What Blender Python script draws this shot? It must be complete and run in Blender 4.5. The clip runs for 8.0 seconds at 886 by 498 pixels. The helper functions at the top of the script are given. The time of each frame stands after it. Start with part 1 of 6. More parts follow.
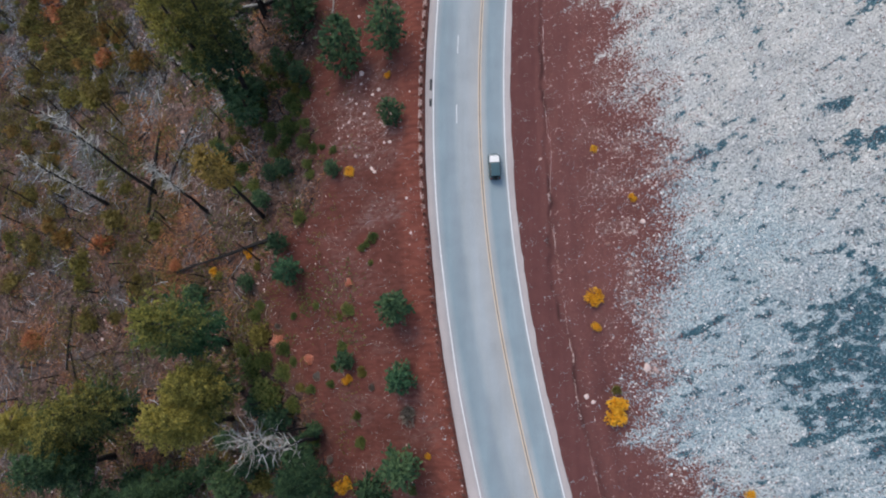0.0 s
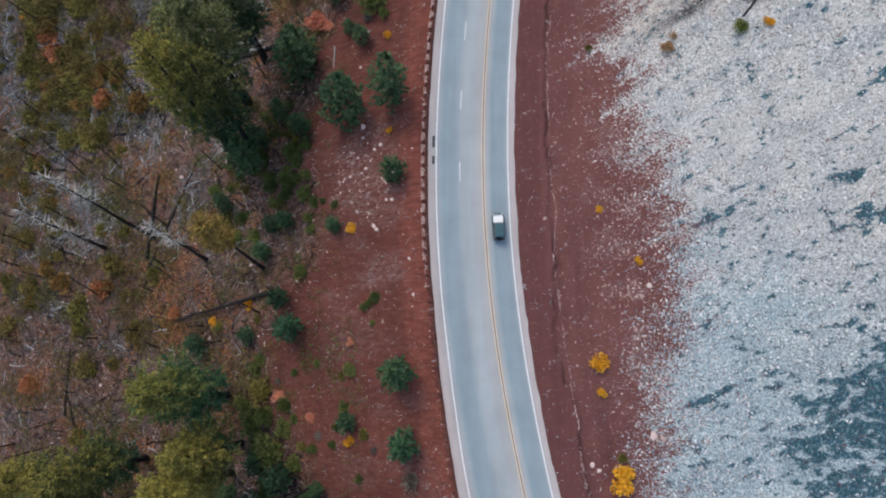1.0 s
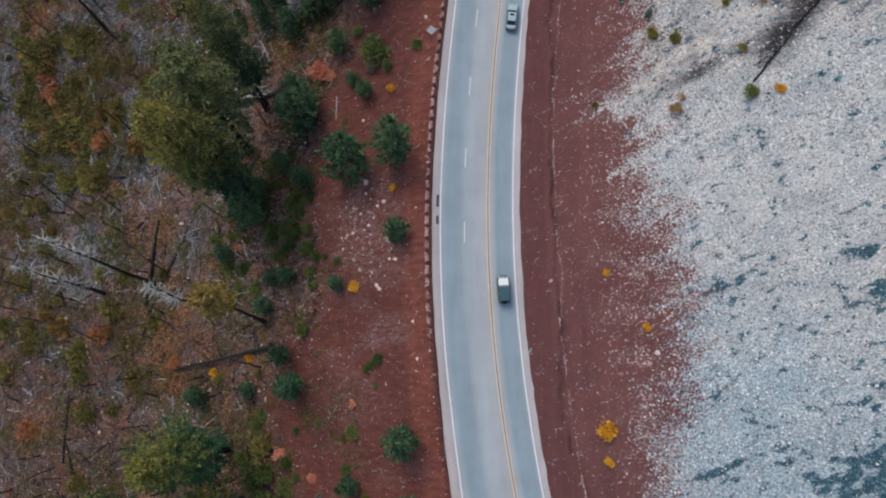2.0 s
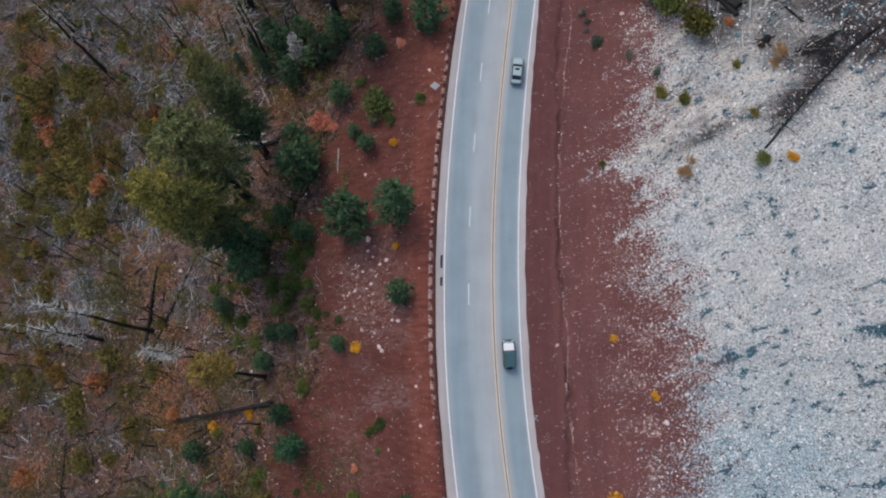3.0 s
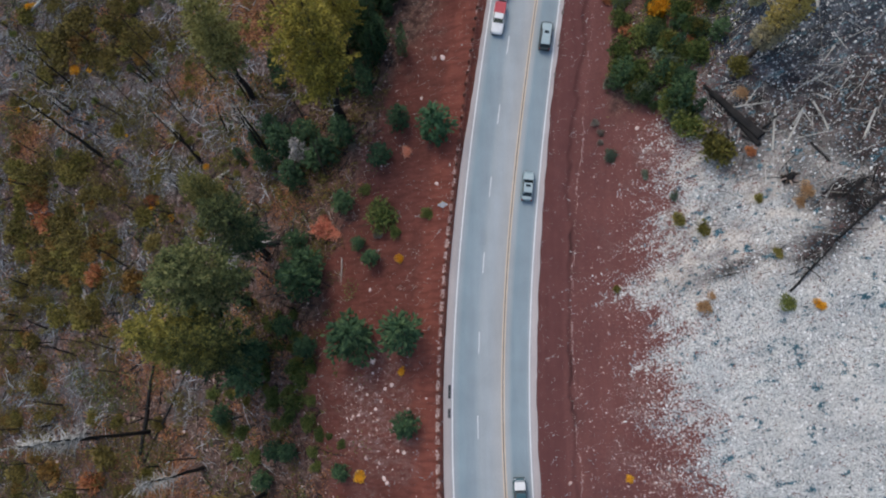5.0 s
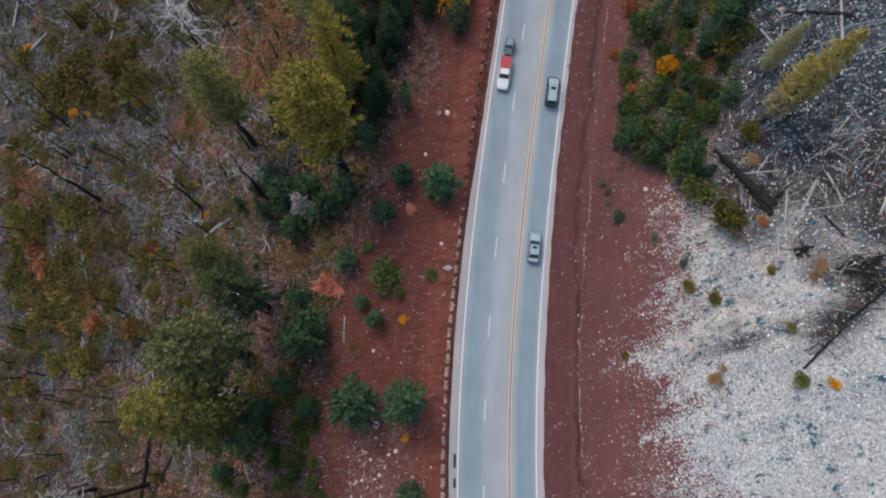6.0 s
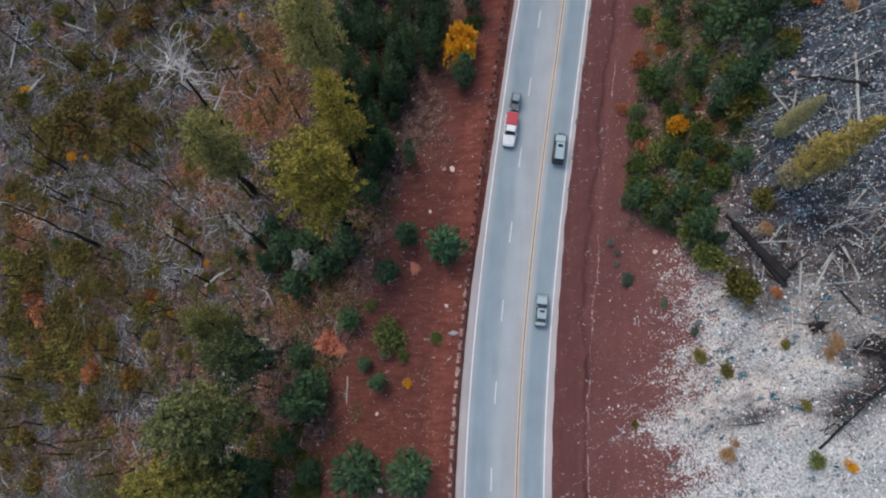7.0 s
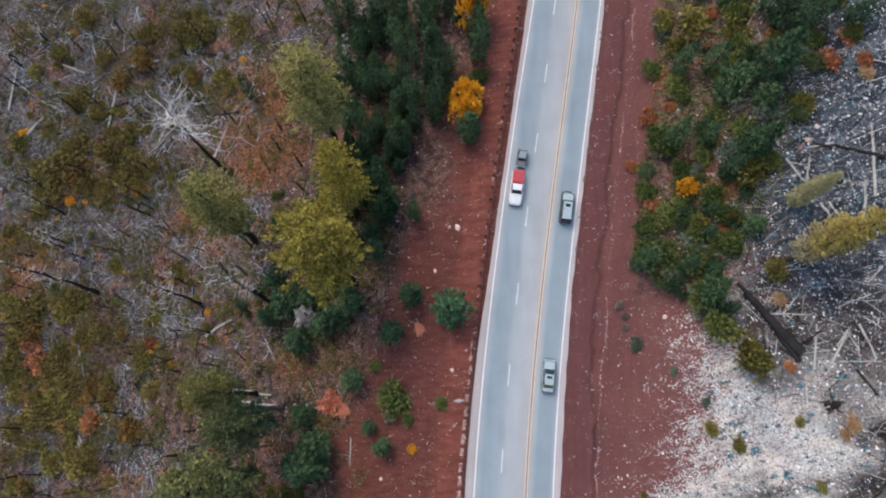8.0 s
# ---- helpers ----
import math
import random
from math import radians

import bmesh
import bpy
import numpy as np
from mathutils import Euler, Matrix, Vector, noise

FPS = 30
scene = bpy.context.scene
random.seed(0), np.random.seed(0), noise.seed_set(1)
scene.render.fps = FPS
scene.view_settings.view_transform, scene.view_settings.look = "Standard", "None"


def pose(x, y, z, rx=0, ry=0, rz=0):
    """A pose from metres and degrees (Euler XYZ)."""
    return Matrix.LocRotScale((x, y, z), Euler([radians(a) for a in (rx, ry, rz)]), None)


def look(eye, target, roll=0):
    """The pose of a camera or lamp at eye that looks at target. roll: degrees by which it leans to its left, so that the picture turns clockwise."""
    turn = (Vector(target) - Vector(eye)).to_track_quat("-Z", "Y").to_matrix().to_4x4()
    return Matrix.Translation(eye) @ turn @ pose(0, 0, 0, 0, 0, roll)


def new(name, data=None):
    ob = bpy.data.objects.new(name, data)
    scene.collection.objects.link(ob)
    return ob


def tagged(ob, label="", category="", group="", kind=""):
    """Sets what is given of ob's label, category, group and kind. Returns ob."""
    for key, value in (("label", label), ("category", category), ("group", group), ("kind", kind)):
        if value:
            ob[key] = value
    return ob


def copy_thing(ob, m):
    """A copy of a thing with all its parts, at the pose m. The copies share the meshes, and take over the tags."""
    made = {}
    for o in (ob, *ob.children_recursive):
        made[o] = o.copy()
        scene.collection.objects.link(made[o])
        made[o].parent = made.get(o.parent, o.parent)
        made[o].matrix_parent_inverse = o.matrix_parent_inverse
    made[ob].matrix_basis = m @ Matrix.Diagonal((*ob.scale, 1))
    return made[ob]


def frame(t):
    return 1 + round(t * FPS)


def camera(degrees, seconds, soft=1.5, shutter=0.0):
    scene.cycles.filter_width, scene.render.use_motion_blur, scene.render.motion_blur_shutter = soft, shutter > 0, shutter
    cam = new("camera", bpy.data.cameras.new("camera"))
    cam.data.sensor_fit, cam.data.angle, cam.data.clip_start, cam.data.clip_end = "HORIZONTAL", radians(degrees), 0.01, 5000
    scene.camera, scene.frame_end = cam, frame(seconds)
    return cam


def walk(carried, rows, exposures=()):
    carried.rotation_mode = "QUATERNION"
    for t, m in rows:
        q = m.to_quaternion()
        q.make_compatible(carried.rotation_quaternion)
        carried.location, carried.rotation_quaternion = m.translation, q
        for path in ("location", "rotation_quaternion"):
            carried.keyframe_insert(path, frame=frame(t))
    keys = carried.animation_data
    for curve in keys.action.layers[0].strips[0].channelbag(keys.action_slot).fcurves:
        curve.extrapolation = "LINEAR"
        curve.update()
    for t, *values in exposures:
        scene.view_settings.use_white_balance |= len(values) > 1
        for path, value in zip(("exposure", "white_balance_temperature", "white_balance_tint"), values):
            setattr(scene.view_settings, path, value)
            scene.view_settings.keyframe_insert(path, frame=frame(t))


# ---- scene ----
cam = camera(76.2, 8.0, 2.1)
METRES, EYE, TILT, LEAN, TURN = 75.6, 80.0, -75.5, 0.0, 0.0
ROWS = [
    (0.0, 0.0, 0.0, 0.0, -0.0, 0.0, 0.0),
    (0.5, -0.003, 0.0088, 0.0616, 0.0, -0.01, 0.01),
    (1.0, -0.0063, 0.0177, 0.1228, -0.01, -0.01, 0.01),
    (1.5, -0.0103, 0.0265, 0.1846, 0.01, 0.0, -0.02),
    (3.0, -0.0224, 0.0595, 0.3681, 0.01, 0.07, -0.11),
    (3.5, -0.0263, 0.0714, 0.4297, 0.0, 0.09, -0.12),
    (4.0, -0.0298, 0.0833, 0.4913, -0.01, 0.1, -0.09),
    (4.5, -0.0343, 0.0944, 0.5525, -0.02, 0.14, -0.15),
    (6.0, -0.0502, 0.1248, 0.7382, -0.06, 0.17, -0.23),
    (6.5, -0.0553, 0.136, 0.7991, -0.06, 0.22, -0.26),
    (7.0, -0.0608, 0.1473, 0.8604, -0.06, 0.23, -0.23),
    (7.5, -0.0657, 0.158, 0.9219, -0.05, 0.22, -0.23),
    (8.0, -0.0717, 0.1683, 0.9829, -0.06, 0.24, -0.24),
]
walk(cam, [(t, pose(0, 0, EYE, TILT, LEAN, TURN) @ pose(METRES * x, METRES * y, METRES * z, 90 + pitch, roll, yaw)) for t, x, y, z, yaw, pitch, roll in ROWS], [(0.0, 0.64, 7400, 10), (1.0, 0.64, 7400, 10), (1.6, 0.51, 7400, 10), (2.8, 0.49, 7400, 10), (6.5, 0.50, 7400, 10), (7.0, 0.58, 7400, 11), (7.5, 0.70, 7450, 12), (8.0, 0.88, 7500, 13)])

# ---- daylight: a bright overcast sky with a broad, weak sun ----
world = bpy.data.worlds.new("sky")
scene.world = world
world.use_nodes = True
wn = world.node_tree
sky = wn.nodes.new("ShaderNodeTexSky")
sky.sky_type, sky.sun_disc = "NISHITA", False
SUN_UP, SUN_ROUND = radians(52), radians(-35)
sky.sun_elevation, sky.sun_rotation = SUN_UP, SUN_ROUND
wn.nodes["Background"].inputs["Strength"].default_value = 0.15
wn.links.new(sky.outputs["Color"], wn.nodes["Background"].inputs["Color"])
sun = new("sun", bpy.data.lights.new("sun", "SUN"))
sun.data.energy, sun.data.angle, sun.data.color = 1.0, radians(28), (1.0, 0.95, 0.88)
sun.matrix_world = look((math.sin(SUN_ROUND) * math.cos(SUN_UP) * 300, math.cos(SUN_ROUND) * math.cos(SUN_UP) * 300, math.sin(SUN_UP) * 300), (0, 0, 0))

# ---- the lie of the land ----
# The road's yellow line is x = axis(y); across it the hillside follows a profile, and the whole climbs with y.
AXIS = (-3.048e-12, 6.743e-10, -3.6937e-08, -9.8155e-06, 0.00195205, 0.0272405, 5.83522)
ACROSS = (-2600, -400, -130, -95, -70, -45, -25, -13, -10, 8, 14, 22, 32, 45, 70, 160, 400, 2600)
RISE = (-150, -80, -41.59, -35.03, -30.05, -18.88, -7.36, -1.3, -0.03, -0.03, 0.7, 4.3, 9.72, 18.49, 35.34, 85, 160, 260)


def axis(y):
    y = np.asarray(y, float)
    yc = np.clip(y, -22, 145)
    d = yc - 50
    slope = np.polyval(np.polyder(np.array(AXIS)), d)
    return np.polyval(AXIS, d) + slope * (y - yc) * np.exp(-np.abs(y - yc) / 200)


def rnd(i, j, seed):
    h = (i.astype(np.int64) * 374761393 + j.astype(np.int64) * 668265263 + seed * 974634777) & 0x7FFFFFFF
    h = ((h ^ (h >> 13)) * 1274126177) & 0x7FFFFFFF
    return ((h ^ (h >> 16)) & 0xFFFF) / 65535.0


def blotch(x, y, size, seed=0, octaves=3):
    """Smooth noise between 0 and 1 with blots about that many metres wide."""
    x, y = np.asarray(x, float) / size, np.asarray(y, float) / size
    out, amp, total = 0.0, 1.0, 0.0
    for o in range(octaves):
        i, j = np.floor(x), np.floor(y)
        fx, fy = x - i, y - j
        fx, fy = fx * fx * (3 - 2 * fx), fy * fy * (3 - 2 * fy)
        a, b = rnd(i, j, seed + o), rnd(i + 1, j, seed + o)
        c, d = rnd(i, j + 1, seed + o), rnd(i + 1, j + 1, seed + o)
        out = out + amp * ((a * (1 - fx) + b * fx) * (1 - fy) + (c * (1 - fx) + d * fx) * fy)
        total += amp
        amp *= 0.5
        x, y = x * 2.03 + 7.1, y * 2.03 + 3.7
    return out / total


def step(v, a, b):
    t = np.clip((np.asarray(v, float) - a) / (b - a), 0, 1)
    return t * t * (3 - 2 * t)


def left_edge(y):
    """The downhill edge of the paving; it widens a little towards the bend."""
    return -8.5 - 0.016 * np.clip(22 - np.asarray(y, float), 0, 60) * 1.6


def left_line(y):
    return np.interp(y, (-60, -11, 0, 8, 16, 60, 100, 120, 139, 220), (-7.85, -7.8, -7.7, -7.42, -7.27, -7.26, -7.42, -7.48, -7.2, -7.2))


def right_line(y):
    return 3.84 + 0 * np.asarray(y, float)


def seam(y):
    """How far above the road's axis the worn edge of its upper shoulder runs."""
    return np.interp(y, (-40, 5, 18, 26, 36, 45, 56, 62, 71, 84, 100, 160), (9.2, 9.3, 9.0, 9.3, 9.7, 10.0, 9.9, 9.4, 8.9, 7.9, 8.2, 8.4)) + 1.5 * (blotch(0 * y, y, 6, 191) - 0.5) + 1.0 * (blotch(0 * y, y, 1.9, 193, 2) - 0.5)


def plain(x, y):
    """The hillside without its small unevenness."""
    x, y = np.asarray(x, float), np.asarray(y, float)
    u = x - axis(y)
    yy = np.clip(y, -150, 260) - 50
    side = yy * 0.074 + yy * 0.075 * np.clip(-u - 10, 0, 120) / 50 + yy * 0.222 * np.clip(u - 12, 0, 45) / 50
    return np.interp(u, ACROSS, RISE) + side


def ground_z(x, y):
    x, y = np.asarray(x, float), np.asarray(y, float)
    u = x - axis(y)
    off = step(np.abs(u + 1.5), 9.0, 16.0)
    z = plain(x, y) + off * ((blotch(x, y, 9, 3) - 0.5) * 1.5 + (blotch(x, y, 2.2, 9, 2) - 0.5) * 0.5)
    # under the carriageway the soil is cut away; a shallow ditch runs along its uphill side
    le = left_edge(y)
    z = z - 0.14 * step(u, le - 1.1, le - 0.5) * (1 - step(u, 5.4, 6.0))
    z = z - 0.3 * step(u - seam(y), -0.1, 0.25) * (1 - step(u - seam(y), 0.5, 2.2))
    # a low bank along the downhill verge and worn terraces below it
    z = z + 0.18 * np.exp(-((u + 11.2) / 0.5) ** 2) * step(blotch(x, y, 14, 21), 0.35, 0.6)
    return z


def zones(x, y):
    """How much scree, forest litter, dark stone, fallen leaves and pale sand lies at each place."""
    u = x - axis(y)
    n1, n2 = blotch(x, y, 11, 31), blotch(x, y, 3.0, 41)
    edge = np.interp(y, (-40, -12, -6, 5, 20, 31, 38, 45, 53, 57, 62, 66, 71, 76, 80, 86, 100, 140), (29, 27, 19, 23, 25.5, 28, 27, 25, 21, 25, 18, 23.5, 25, 24, 24, 25.5, 28, 29))
    ca, sa = math.cos(radians(22)), math.sin(radians(22))
    xr, yr = (x * ca + y * sa) / 3.0, y * ca - x * sa
    scree = step(u + (blotch(xr, yr, 2.0, 43) - 0.5) * 7 + (n1 - 0.5) * 4, edge - 8.5, edge + 5.5)
    wood = np.interp(y, (-60, -5, 10, 21, 37, 54, 70, 87, 98, 107, 124, 160), (-30, -33, -39, -36, -28, -29, -27, -25, -20, -19, -14, -12))
    litter = step(-u + (n2 - 0.5) * 7 + (n1 - 0.5) * 9, -wood - 3, -wood + 4)
    litter = np.maximum(litter, step(y + (n2 - 0.5) * 6, 88, 95) * step(u + (n2 - 0.5) * 3, 13, 15.5))
    burn = step(blotch(x, y, 5, 57), 0.55, 0.66) * step(y, 64, 70) * step(u, 24, 28) * 0.75 + step(y + (u - 30) * 0.9 + (n1 - 0.5) * 16 + (n2 - 0.5) * 8, 73, 83) * step(u + (n2 - 0.5) * 6, 23, 29)
    along = (x - 41) * 0.58 + (y - 59) * 0.81
    beside = -(x - 41) * 0.81 + (y - 59) * 0.58
    burn = burn + step(along, 1, 5) * np.exp(-((beside - 1.2) / 2.2) ** 2) * step(n2, 0.3, 0.55) + 0.9 * np.exp(-((x - 35.5) / 5.0) ** 2 - ((y - 63.5 - (x - 35) * 0.35) / 1.1) ** 2) * step(n2, 0.25, 0.5)
    burn = np.clip(np.maximum(burn, step(y + (n2 - 0.5) * 5, 82, 88) * step(u + (n2 - 0.5) * 5, 21.5, 26)), 0, 1)
    pale = scree * step(y + (n1 - 0.5) * 10, 58, 66) * (1 - burn) * (1 - 0.6 * step(n2, 0.5, 0.62))
    big = 1 - step(np.hypot((x - 57.0) / 12.5, (y - 4.5) / 14.0) + (n2 - 0.5) * 0.7 + (n1 - 0.5) * 0.6, 0.8, 1.1)
    small = np.exp(-((x - 52.5) / 3.6) ** 2 - ((y - 30.8) / 1.6) ** 2) + np.exp(-((x - 50) / 2.0) ** 2 - ((y - 36) / 1.1) ** 2) + np.exp(-((x - 37) / 2.2) ** 2 - ((y - 32.5) / 1.8) ** 2) * 0.8 + np.exp(-((x - 54.5) / 3) ** 2 - ((y - 47.3) / 1.0) ** 2)
    patch = (step(blotch(xr * 1.4, yr, 1.7, 47), 0.67, 0.77) * step(n1, 0.42, 0.6) + step(blotch(xr * 1.1, yr, 1.0, 48), 0.55, 0.68) * (1 - step(y, 14, 30)) * step(x, 30, 36) * 0.8) * 0.42
    dark = scree * np.clip(0.72 * big * (0.45 + 0.55 * step(blotch(xr * 1.2, yr, 1.5, 45), 0.3, 0.48)) + small * 0.9 + patch, 0, 1) * (1 - burn)
    return u, scree, litter, burn, pale, dark * (1 - 0.85 * pale)


# ---- materials ----
def shader(name, rough=0.9, metal=0.0):
    m = bpy.data.materials.new(name)
    m.use_nodes = True
    b = m.node_tree.nodes["Principled BSDF"]
    b.inputs["Roughness"].default_value, b.inputs["Metallic"].default_value = rough, metal
    b.inputs["Specular IOR Level"].default_value = 0.25
    return m, m.node_tree, b


def grain(t, scale, detail=4.0, coord="Object", stretch=(1, 1, 1)):
    c, mp, n = t.nodes.new("ShaderNodeTexCoord"), t.nodes.new("ShaderNodeMapping"), t.nodes.new("ShaderNodeTexNoise")
    mp.inputs["Scale"].default_value = stretch
    n.inputs["Scale"].default_value, n.inputs["Detail"].default_value = scale, detail
    t.links.new(c.outputs[coord], mp.inputs["Vector"])
    t.links.new(mp.outputs["Vector"], n.inputs["Vector"])
    return n.outputs["Fac"]


def drawn(t, scale, detail, angle, long):
    """Noise drawn out along a compass angle, as water and sliding stones leave it."""
    c, mp, n = t.nodes.new("ShaderNodeTexCoord"), t.nodes.new("ShaderNodeMapping"), t.nodes.new("ShaderNodeTexNoise")
    mp.vector_type = "TEXTURE"
    mp.inputs["Rotation"].default_value = (0, 0, radians(angle))
    mp.inputs["Scale"].default_value = (long, 1, 1)
    n.inputs["Scale"].default_value, n.inputs["Detail"].default_value = scale, detail
    t.links.new(c.outputs["Object"], mp.inputs["Vector"])
    t.links.new(mp.outputs["Vector"], n.inputs["Vector"])
    return n.outputs["Fac"]


def ramp(t, fac, *stops):
    r = t.nodes.new("ShaderNodeValToRGB")
    e = r.color_ramp.elements
    while len(e) < len(stops):
        e.new(0.5)
    for k, (p, col) in enumerate(stops):
        e[k].position, e[k].color = p, (*col, 1)
    t.links.new(fac, r.inputs["Fac"])
    return r.outputs["Color"]


def mix(t, fac, a, b, blend="MIX"):
    m = t.nodes.new("ShaderNodeMix")
    m.data_type, m.blend_type = "RGBA", blend
    for sock, v in ((m.inputs["Factor"], fac), (m.inputs["A"], a), (m.inputs["B"], b)):
        if isinstance(v, (int, float)):
            sock.default_value = v
        elif isinstance(v, tuple):
            sock.default_value = (*v, 1)
        else:
            t.links.new(v, sock)
    return m.outputs["Result"]


def calc(t, op, a, b=0.0, c=0.0):
    m = t.nodes.new("ShaderNodeMath")
    m.operation = op
    for sock, v in zip(m.inputs, (a, b, c)):
        if isinstance(v, (int, float)):
            sock.default_value = v
        else:
            t.links.new(v, sock)
    return m.outputs["Value"]


def bump(t, b, height, strength=0.5, distance=0.05):
    n = t.nodes.new("ShaderNodeBump")
    n.inputs["Strength"].default_value, n.inputs["Distance"].default_value = strength, distance
    t.links.new(height, n.inputs["Height"])
    t.links.new(n.outputs["Normal"], b.inputs["Normal"])


def attribute(t, name):
    a = t.nodes.new("ShaderNodeAttribute")
    a.attribute_name = name
    return a.outputs["Fac"]


def simple(name, c1, c2, scale=6.0, rough=0.85, metal=0.0, bumpy=0.3, per_piece=0.0, stretch=(1, 1, 1)):
    """A two-tone surface with fine grain; per_piece adds a tone of its own to every loose piece."""
    m, t, b = shader(name, rough, metal)
    big, fine = grain(t, scale * 0.25, 3, stretch=stretch), grain(t, scale * 3, 5, stretch=stretch)
    f = calc(t, "ADD", calc(t, "MULTIPLY", big, 0.6), calc(t, "MULTIPLY", fine, 0.4))
    if per_piece:
        g = t.nodes.new("ShaderNodeNewGeometry")
        f = calc(t, "ADD", calc(t, "MULTIPLY", f, 1 - per_piece), calc(t, "MULTIPLY", g.outputs["Random Per Island"], per_piece))
    t.links.new(ramp(t, f, (0.3, c1), (0.7, c2)), b.inputs["Base Color"])
    if bumpy:
        bump(t, b, fine, bumpy, 0.03)
    return m


def leafy(name, dark, mid, light, low=None, z0=0.0, z1=1.0):
    """Foliage: every sprig and every plant has its own tone, and a little light passes through."""
    m, t, b = shader(name, 0.7)
    g, o = t.nodes.new("ShaderNodeNewGeometry"), t.nodes.new("ShaderNodeObjectInfo")
    f = calc(t, "ADD", calc(t, "MULTIPLY", g.outputs["Random Per Island"], 0.5), calc(t, "MULTIPLY", grain(t, 0.7, 2), 0.5))
    f = calc(t, "ADD", f, calc(t, "MULTIPLY", calc(t, "SUBTRACT", o.outputs["Random"], 0.5), 0.28))
    col = ramp(t, f, (0.22, dark), (0.5, mid), (0.8, light))
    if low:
        # greener, darker boughs below, yellowing tips; shade and sunlight are put into this colour
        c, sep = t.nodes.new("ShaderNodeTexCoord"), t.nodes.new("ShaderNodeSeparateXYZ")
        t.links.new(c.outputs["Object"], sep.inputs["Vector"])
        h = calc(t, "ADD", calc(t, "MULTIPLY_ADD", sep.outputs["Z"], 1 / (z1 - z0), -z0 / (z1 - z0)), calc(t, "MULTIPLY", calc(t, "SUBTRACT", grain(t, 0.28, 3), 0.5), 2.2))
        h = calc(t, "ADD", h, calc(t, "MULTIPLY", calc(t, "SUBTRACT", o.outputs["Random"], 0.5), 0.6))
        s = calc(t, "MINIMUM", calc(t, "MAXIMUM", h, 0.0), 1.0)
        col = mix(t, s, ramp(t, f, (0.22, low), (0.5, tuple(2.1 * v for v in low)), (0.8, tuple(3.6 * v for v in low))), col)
    t.links.new(col, b.inputs["Base Color"])
    tr, mx = t.nodes.new("ShaderNodeBsdfTranslucent"), t.nodes.new("ShaderNodeMixShader")
    mx.inputs["Fac"].default_value = 0.22
    t.links.new(col, tr.inputs["Color"])
    t.links.new(b.outputs["BSDF"], mx.inputs[1])
    t.links.new(tr.outputs["BSDF"], mx.inputs[2])
    t.links.new(mx.outputs["Shader"], t.nodes["Material Output"].inputs["Surface"])
    return m


